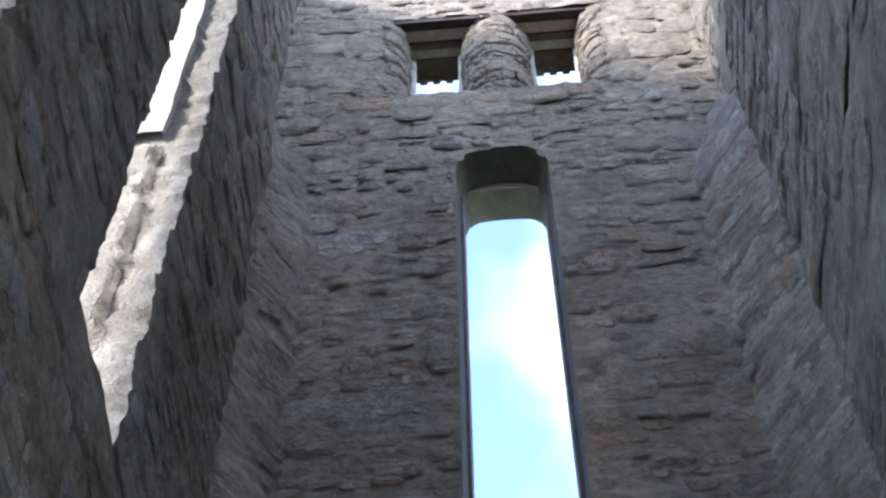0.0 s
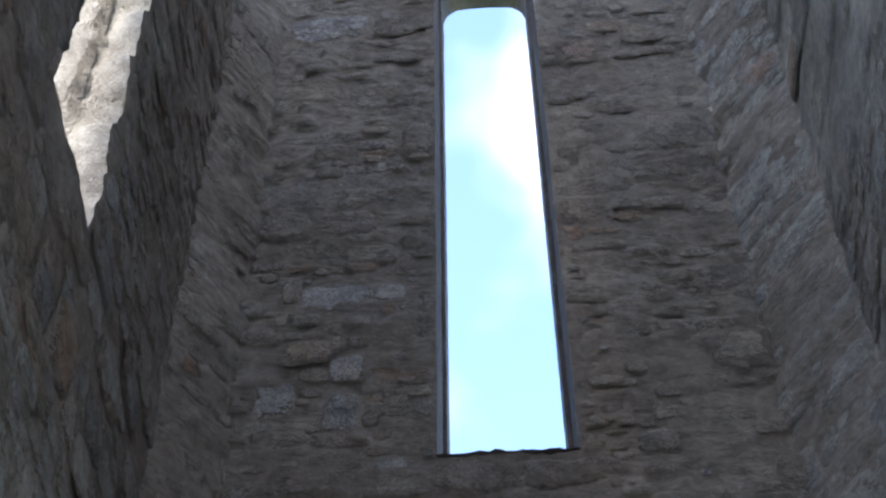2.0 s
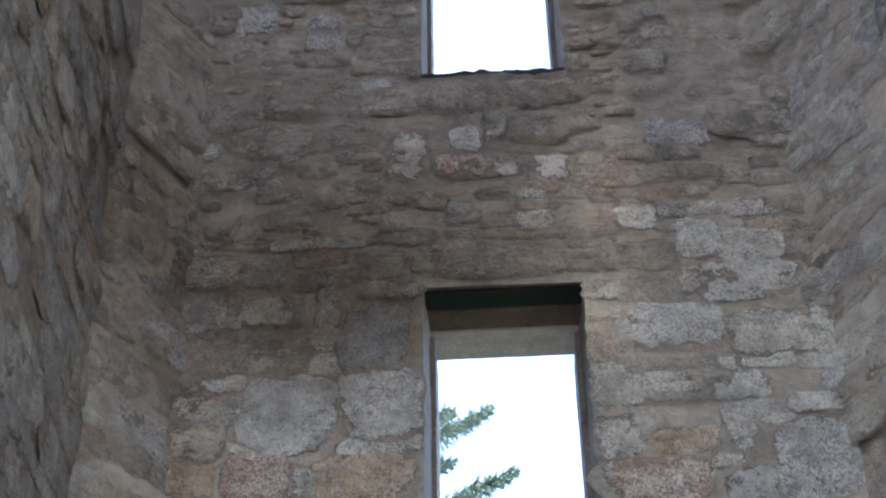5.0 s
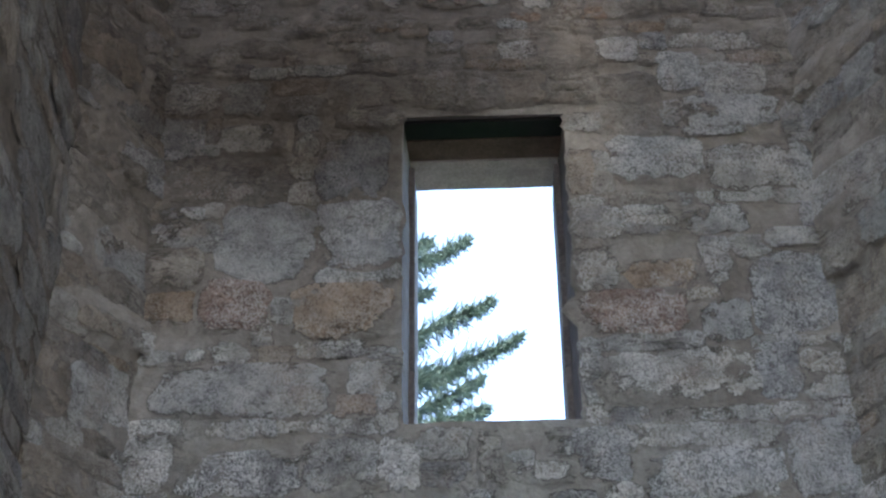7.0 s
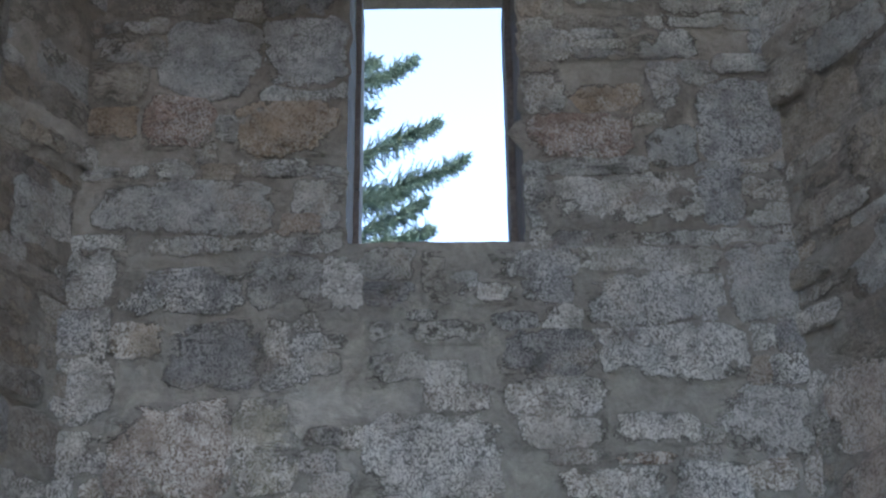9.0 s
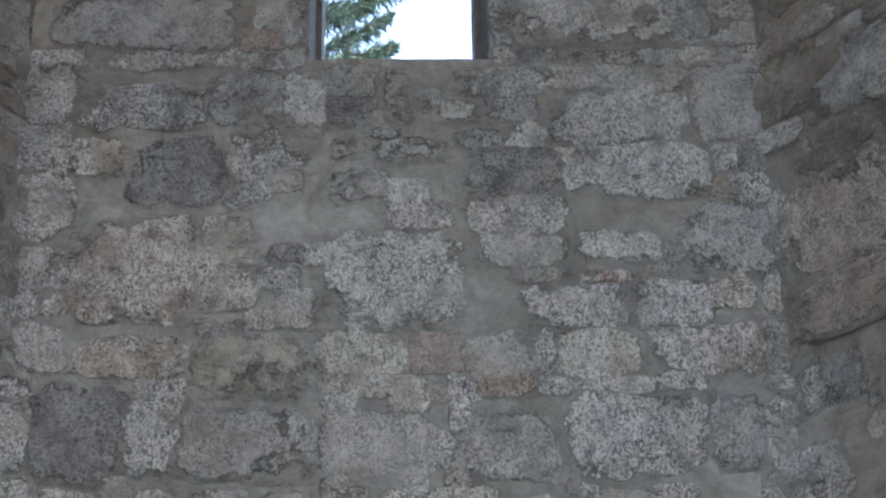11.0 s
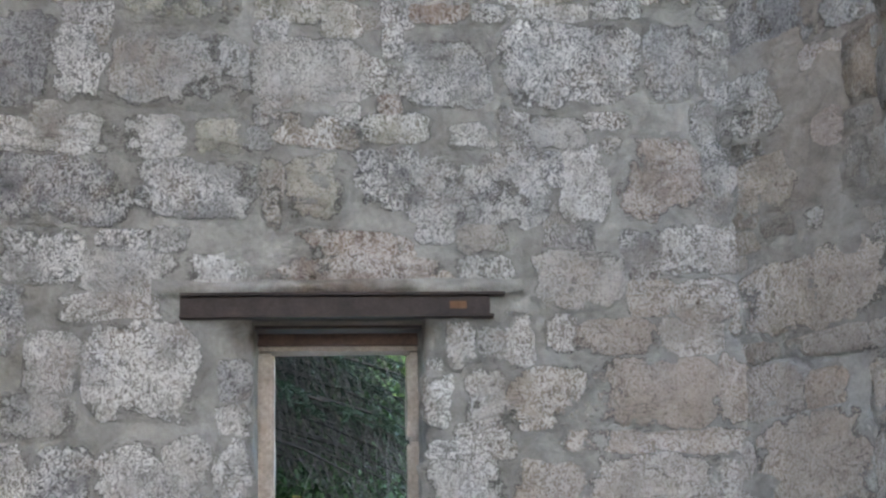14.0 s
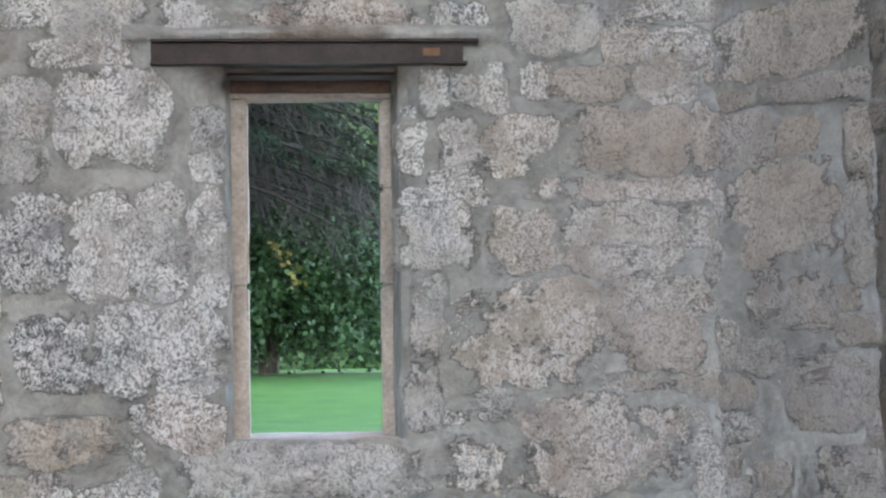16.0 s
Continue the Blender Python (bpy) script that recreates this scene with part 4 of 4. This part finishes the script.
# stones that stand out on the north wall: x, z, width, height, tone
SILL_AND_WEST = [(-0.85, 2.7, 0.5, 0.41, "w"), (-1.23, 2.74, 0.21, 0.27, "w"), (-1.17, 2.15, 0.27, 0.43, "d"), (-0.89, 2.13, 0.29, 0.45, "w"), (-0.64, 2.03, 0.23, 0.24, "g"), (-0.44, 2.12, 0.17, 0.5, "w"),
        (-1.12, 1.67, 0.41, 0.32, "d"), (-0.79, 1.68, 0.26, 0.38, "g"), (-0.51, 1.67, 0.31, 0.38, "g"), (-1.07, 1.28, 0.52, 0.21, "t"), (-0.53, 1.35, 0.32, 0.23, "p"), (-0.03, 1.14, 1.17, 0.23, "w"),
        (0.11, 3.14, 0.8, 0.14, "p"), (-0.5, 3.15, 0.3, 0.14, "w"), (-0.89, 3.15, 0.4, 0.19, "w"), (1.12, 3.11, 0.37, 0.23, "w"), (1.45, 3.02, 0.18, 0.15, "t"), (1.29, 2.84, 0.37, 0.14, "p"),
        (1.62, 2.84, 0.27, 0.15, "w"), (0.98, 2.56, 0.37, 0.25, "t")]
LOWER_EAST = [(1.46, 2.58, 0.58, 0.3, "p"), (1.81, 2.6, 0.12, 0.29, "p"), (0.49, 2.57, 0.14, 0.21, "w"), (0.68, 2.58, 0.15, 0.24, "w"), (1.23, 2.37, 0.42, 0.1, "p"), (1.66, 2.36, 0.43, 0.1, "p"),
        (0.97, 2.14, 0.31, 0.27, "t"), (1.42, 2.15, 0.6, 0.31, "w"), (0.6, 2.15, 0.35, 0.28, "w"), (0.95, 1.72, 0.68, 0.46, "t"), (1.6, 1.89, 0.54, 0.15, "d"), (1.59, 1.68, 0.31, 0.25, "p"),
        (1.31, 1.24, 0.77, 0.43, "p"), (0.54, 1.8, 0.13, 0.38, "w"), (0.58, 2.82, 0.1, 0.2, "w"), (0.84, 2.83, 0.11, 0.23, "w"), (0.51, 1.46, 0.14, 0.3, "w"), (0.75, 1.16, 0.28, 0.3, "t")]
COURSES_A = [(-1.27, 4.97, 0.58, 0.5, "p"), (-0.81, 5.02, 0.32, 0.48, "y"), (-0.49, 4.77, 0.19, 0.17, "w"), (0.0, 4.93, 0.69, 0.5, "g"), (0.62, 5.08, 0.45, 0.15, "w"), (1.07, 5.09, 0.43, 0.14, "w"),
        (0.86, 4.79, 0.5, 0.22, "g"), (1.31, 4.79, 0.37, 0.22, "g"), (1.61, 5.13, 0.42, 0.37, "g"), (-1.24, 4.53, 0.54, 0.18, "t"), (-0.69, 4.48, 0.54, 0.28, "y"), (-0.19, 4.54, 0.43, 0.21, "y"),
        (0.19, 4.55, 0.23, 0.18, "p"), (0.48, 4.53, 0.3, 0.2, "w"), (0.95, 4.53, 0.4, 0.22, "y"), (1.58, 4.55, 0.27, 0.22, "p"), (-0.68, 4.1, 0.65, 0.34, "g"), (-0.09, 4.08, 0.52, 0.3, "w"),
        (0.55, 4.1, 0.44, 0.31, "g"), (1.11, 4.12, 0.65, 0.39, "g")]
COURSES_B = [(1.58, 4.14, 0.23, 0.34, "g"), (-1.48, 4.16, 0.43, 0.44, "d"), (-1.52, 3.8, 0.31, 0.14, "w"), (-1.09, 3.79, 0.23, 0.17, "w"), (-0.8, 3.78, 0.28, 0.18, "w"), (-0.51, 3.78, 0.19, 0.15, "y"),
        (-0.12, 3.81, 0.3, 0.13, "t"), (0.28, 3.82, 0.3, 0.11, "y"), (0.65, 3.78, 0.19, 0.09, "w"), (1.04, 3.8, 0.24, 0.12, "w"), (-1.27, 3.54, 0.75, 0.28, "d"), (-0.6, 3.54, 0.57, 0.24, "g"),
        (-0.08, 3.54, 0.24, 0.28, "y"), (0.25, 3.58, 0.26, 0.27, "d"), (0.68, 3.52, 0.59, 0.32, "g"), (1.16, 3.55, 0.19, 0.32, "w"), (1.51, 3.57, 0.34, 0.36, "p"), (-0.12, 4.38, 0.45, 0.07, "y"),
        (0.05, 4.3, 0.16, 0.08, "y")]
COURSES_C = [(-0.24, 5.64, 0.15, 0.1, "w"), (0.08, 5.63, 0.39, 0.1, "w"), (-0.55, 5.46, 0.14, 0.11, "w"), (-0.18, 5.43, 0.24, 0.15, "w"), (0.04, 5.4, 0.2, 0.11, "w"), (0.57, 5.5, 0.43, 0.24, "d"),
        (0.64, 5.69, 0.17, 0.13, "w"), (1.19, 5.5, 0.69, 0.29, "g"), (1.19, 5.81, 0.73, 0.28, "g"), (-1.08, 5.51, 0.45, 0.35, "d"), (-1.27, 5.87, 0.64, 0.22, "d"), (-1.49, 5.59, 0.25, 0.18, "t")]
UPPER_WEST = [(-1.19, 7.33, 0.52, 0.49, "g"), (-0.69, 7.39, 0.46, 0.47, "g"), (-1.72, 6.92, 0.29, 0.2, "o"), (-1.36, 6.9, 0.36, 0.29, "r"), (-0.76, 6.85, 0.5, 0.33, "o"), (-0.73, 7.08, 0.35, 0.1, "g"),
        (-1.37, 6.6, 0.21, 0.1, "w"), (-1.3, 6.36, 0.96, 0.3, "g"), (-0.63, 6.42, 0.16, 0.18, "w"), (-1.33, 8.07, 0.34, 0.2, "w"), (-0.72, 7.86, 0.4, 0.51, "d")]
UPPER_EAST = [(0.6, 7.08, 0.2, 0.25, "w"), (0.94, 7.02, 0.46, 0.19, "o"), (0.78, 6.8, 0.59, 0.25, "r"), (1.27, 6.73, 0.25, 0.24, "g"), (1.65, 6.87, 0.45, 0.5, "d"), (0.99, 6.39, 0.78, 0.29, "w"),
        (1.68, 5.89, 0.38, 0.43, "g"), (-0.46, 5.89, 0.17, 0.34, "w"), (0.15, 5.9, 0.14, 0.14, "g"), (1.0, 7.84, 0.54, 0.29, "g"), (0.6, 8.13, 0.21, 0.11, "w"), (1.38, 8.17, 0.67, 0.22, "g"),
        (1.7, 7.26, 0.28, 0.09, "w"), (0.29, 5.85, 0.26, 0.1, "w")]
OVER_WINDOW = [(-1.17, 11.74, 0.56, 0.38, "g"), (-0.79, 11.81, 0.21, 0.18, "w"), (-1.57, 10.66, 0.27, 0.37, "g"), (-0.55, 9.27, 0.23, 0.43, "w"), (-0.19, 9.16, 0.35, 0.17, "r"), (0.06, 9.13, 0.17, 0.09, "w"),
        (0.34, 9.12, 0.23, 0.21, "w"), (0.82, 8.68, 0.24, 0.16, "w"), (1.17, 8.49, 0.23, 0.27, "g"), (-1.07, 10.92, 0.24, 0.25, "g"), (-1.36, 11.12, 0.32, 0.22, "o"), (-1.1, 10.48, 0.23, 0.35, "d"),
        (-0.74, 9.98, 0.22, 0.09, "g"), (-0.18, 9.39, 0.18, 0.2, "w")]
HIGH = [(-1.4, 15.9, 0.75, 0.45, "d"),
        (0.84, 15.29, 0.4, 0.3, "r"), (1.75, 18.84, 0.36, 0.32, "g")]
# putlog holes: their dark inside is drawn as small dark stones
PUTLOGS = [(-1.66, 18.29), (-1.11, 16.0), (-0.51, 17.9), (0.07, 18.44), (-0.62, 11.97), (-0.79, 12.98), (-0.7, 11.02), (-1.17, 10.5), (0.72, 11.02), (1.27, 9.72)]
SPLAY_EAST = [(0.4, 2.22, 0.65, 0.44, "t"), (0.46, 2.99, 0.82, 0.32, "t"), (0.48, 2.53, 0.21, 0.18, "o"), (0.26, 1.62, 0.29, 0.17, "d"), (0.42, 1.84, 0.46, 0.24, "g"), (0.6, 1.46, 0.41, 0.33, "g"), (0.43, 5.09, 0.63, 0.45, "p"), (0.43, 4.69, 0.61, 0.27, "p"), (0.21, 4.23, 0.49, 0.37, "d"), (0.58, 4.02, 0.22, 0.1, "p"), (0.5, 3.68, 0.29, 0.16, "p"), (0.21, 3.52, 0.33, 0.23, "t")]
# west wall: pale stones stand for a patch of daylight; the last is orange
WEST_LIT = [(5.42, 7.42, 0.2, 0.2, "w"), (5.5, 7.12, 0.24, 0.3, "w"), (5.75, 6.85, 0.3, 0.22, "g"), (5.9, 7.3, 0.3, 0.3, "t"), (5.45, 8.5, 0.35, 0.4, "o")]
MARKED = SILL_AND_WEST + LOWER_EAST + COURSES_A + COURSES_B + COURSES_C + UPPER_WEST + UPPER_EAST + OVER_WINDOW + HIGH + [(x, z, 0.07, 0.05, "d") for x, z in PUTLOGS]


def courses(rng, u0, u1, z0, z1, holes, coarse_to, keys=()):
    """Stones as (u, z, width, height), laid in uneven courses between the openings."""
    out = []
    z = z0
    boxes = [(a, b, c, d) for a, b, c, d in holes] + [(k[0] - k[2] / 2 - 0.01, k[0] + k[2] / 2 + 0.01, k[1] - k[3] / 2 - 0.01, k[1] + k[3] / 2 + 0.01) for k in keys]
    while z < z1:
        big = z < coarse_to
        h = rng.choice((0.13, 0.26, 0.34, 0.42)) * rng.uniform(0.85, 1.15) if z < 3.0 else rng.choice((0.10, 0.13, 0.24, 0.30, 0.36)) * rng.uniform(0.85, 1.15) if big else rng.choice((0.12, 0.18, 0.26, 0.34, 0.42)) * rng.uniform(0.75, 1.25)
        u = u0 + rng.uniform(-0.2, 0)
        while u < u1:
            w = h * rng.uniform(0.9, 2.6 if big else 1.8) + 0.04 if h > 0.2 else rng.uniform(0.1, 0.42 if big else 0.3)
            pile = [(z, h)]
            if h > 0.2 and rng.random() < (0.3 if big else 0.35):
                k = rng.choice((2, 2, 3))
                w *= 0.6
                pile = [(z + h * i / k, h / k) for i in range(k)]
            for zz, hh in pile:
                a, b = max(u, u0 + rng.uniform(-0.06, 0.05)), min(u + w * (rng.uniform(0.75, 1.0) if len(pile) > 1 else 1), u1 + rng.uniform(-0.05, 0.06))
                sway = rng.gauss(0, 0.012 if big else 0.045)
                lo, hi = zz + rng.uniform(0, 0.02) + sway, zz + hh - rng.uniform(0, 0.02) + sway
                for c, d, e, f in boxes:
                    if a < d and b > c and lo < f and hi > e:
                        gaps = [(c - a, "r"), (b - d, "l"), (e - lo, "t"), (hi - f, "b")]
                        g, side = max(gaps)
                        if side == "r":
                            b = c
                        elif side == "l":
                            a = d
                        elif side == "t":
                            hi = e
                        else:
                            lo = f
                if b - a > 0.06 and hi - lo > 0.045 and rng.random() > (0.03 if big else 0.22):
                    m = rng.uniform(0.0, 0.022 if big else 0.05)
                    out.append(((a + b) / 2, (lo + hi) / 2, b - a - m, hi - lo - m * 0.8))
            u += w
        z += h
    return out


def set_stones(wall, layout, place, rng, deep, pick, keys=(), high=STONE_JOINED, low=STONE_PALER):
    """Lays the stones on a wall: those that pick() takes as single parts, the rest joined."""
    joined = {high: ([], [], []), low: ([], [], []), STONE_PALER: ([], [], [])}
    single = 0
    items = list(keys) + [(*s, None) for s in layout]
    for u, z, w, h, tone in items:
        i = rng.randrange(len(TEMPLATES))
        d = deep(z) * rng.uniform(0.5, 1.25) * min(1.5, 0.6 + h * 2.2)
        m = place(u, z) @ pose(0, 0, 0, 0, rng.gauss(0, 1.2), 0) @ pose(0, 0, 0, rng.gauss(0, 1.6), 0, rng.gauss(0, 2.0))
        flip = rng.choice((-1, 1))
        m = m @ Matrix.Translation((0, 0, 0.005))
        grow = 1 - 0.75 * smooth_step(8.3, 10.0, z)
        m = m @ Matrix.Diagonal(((w * 1.06 + 0.05 * grow) * flip, (h * 1.06 + 0.045 * grow) * flip, d, 1))
        if (tone or pick(u, z)) and single < 300:
            single += 1
            ob = new("stone", MESHES[i])
            ob.parent, ob.matrix_world = wall, m
            if tone:
                ob.material_slots[0].link = "OBJECT"
                ob.material_slots[0].material = TONES[tone]
        else:
            co, fs, rim = TEMPLATES[i]
            a = np.array(m)
            verts, faces, rims = joined[(low if rng.random() < 0.6 and z > 3.2 else STONE_PALER) if z < 8.2 + rng.gauss(0, 0.6) else high]
            base = len(rims)
            verts.append(co @ a[:3, :3].T + a[:3, 3])
            faces += [tuple(base + k for k in f) for f in fs]
            rims += rim
    for mat, (verts, faces, rims) in joined.items():
        if not rims:
            continue
        me = bpy.data.meshes.new("rubble")
        me.from_pydata(np.concatenate(verts).tolist(), [], faces)
        me.attributes.new("rim", "FLOAT", "POINT").data.foreach_set("value", rims)
        me.materials.append(mat)
        me.shade_smooth()
        ob = new("rubble", me)
        ob.parent = wall
        tagged(ob, "", kind="stuff")


def frame_of(origin, across, out):
    up = out.cross(across).normalized()
    return Matrix(((across.x, up.x, out.x, origin.x), (across.y, up.y, out.y, origin.y), (across.z, up.z, out.z, origin.z), (0, 0, 0, 1)))


def on_north(x, z):
    return frame_of(face_north(x, z), Vector((1, 0, 0)), Vector((0, -1, 0)))


def on_side(s):
    return lambda y, z: frame_of(face_side(y, z, s), Vector((0, -s, 0)), Vector((-s, 0, 0)))


def on_corner(s):
    def f(u, z):
        a, b = Vector((corner_x(z, s), NORTH, z)), Vector((side_x(z, s), corner_y(z, s), z))
        d = (b - a).normalized() * s
        return frame_of(a.lerp(b, u / (0.65 if s < 0 else 0.88)), d, d.cross(Vector((0, 0, 1))))
    return f


def depth(z):
    return 0.017 - 0.003 * smooth_step(8.3, 10.5, z)


rng = random.Random(21)
PAD = 0.015
holes = [(LOW[0] - PAD, LOW[1] + PAD, LOW[2] - 0.02, LOW[3]), (-0.7, 0.84, 2.9, 3.06), (MID[0] - PAD, MID[1] + PAD, MID[2] - 0.02, MID[3] + 0.01),
         (TALL[0] - PAD, TALL[1] + PAD, TALL[2] - 0.02, TALL[3] + 0.1), (TALL[0] + 0.1, TALL[1] - 0.1, TALL[3], TALL[3] + ARCH), (GAL[0], GAL[1], GAL[2], GAL[3])]
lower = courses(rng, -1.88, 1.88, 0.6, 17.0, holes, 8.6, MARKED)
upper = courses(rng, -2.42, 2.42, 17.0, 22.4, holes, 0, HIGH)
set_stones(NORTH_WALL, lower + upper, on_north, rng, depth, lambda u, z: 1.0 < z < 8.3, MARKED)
for s, wall in ((-1, WEST_WALL), (1, EAST_WALL)):
    holes = [(q[0] - 0.05, q[1] + 0.05, q[2] - 0.12, q[3]) for q in SLITS] if s < 0 else []
    upper_kind = STONE_JOINED if s < 0 else STONE_GREY_LIT
    side = courses(rng, 1.0, NORTH - SPLAY[s] + 0.03, 0.6, 21.9, holes, 8.6, WEST_LIT if s < 0 else ())
    set_stones(wall, side, on_side(s), rng, depth, lambda u, z: u > 5.2 and 4.0 < z < 11.0, WEST_LIT if s < 0 else (), upper_kind)
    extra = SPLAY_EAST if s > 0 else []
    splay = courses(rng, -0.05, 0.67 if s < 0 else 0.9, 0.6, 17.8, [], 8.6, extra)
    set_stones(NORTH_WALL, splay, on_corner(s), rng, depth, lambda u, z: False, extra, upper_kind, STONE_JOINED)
    top = courses(rng, NORTH - 0.6, NORTH - 0.02, 18.2, 22.35, [], 0)
    set_stones(wall, top, on_side(s), rng, depth, lambda u, z: False, (), upper_kind)


def on_round(cx, rx, ry):
    """Frame on a round face; u is the angle in units of 0.45 m of arc."""
    def f(u, z):
        t = u / 0.45
        out = Vector((math.sin(t) / abs(rx), -math.cos(t) / ry, 0)).normalized() if rx > 0 else Vector((-math.sin(t) / abs(rx), -math.cos(t) / ry, 0)).normalized()
        p = Vector((cx + rx * math.sin(t), 7.7 + ry * (1 - math.cos(t)), z))
        return frame_of(p, Vector((-out.y, out.x, 0)), out)
    return f


def small(layout):
    return [(u / 2, GAL[2] + (z - GAL[2]) / 2, w / 2, h / 2) for u, z, w, h in layout]


HEIGHT = GAL[2] + 2 * (GAL[3] - 0.05 - GAL[2])
set_stones(PIER, small(courses(rng, -1.32, 1.32, GAL[2], HEIGHT, [], 0)), on_round(0.045, 0.40, 0.46), rng, lambda z: 0.03, lambda u, z: False)
set_stones(JAMB_WEST, small(courses(rng, 0.06, 1.32, GAL[2], HEIGHT, [], 0)), on_round(GAL[0], 0.25, 0.46), rng, lambda z: 0.03, lambda u, z: False)
set_stones(JAMB_EAST, small(courses(rng, 0.06, 1.32, GAL[2], HEIGHT, [], 0)), on_round(GAL[1], -0.25, 0.46), rng, lambda z: 0.03, lambda u, z: False)
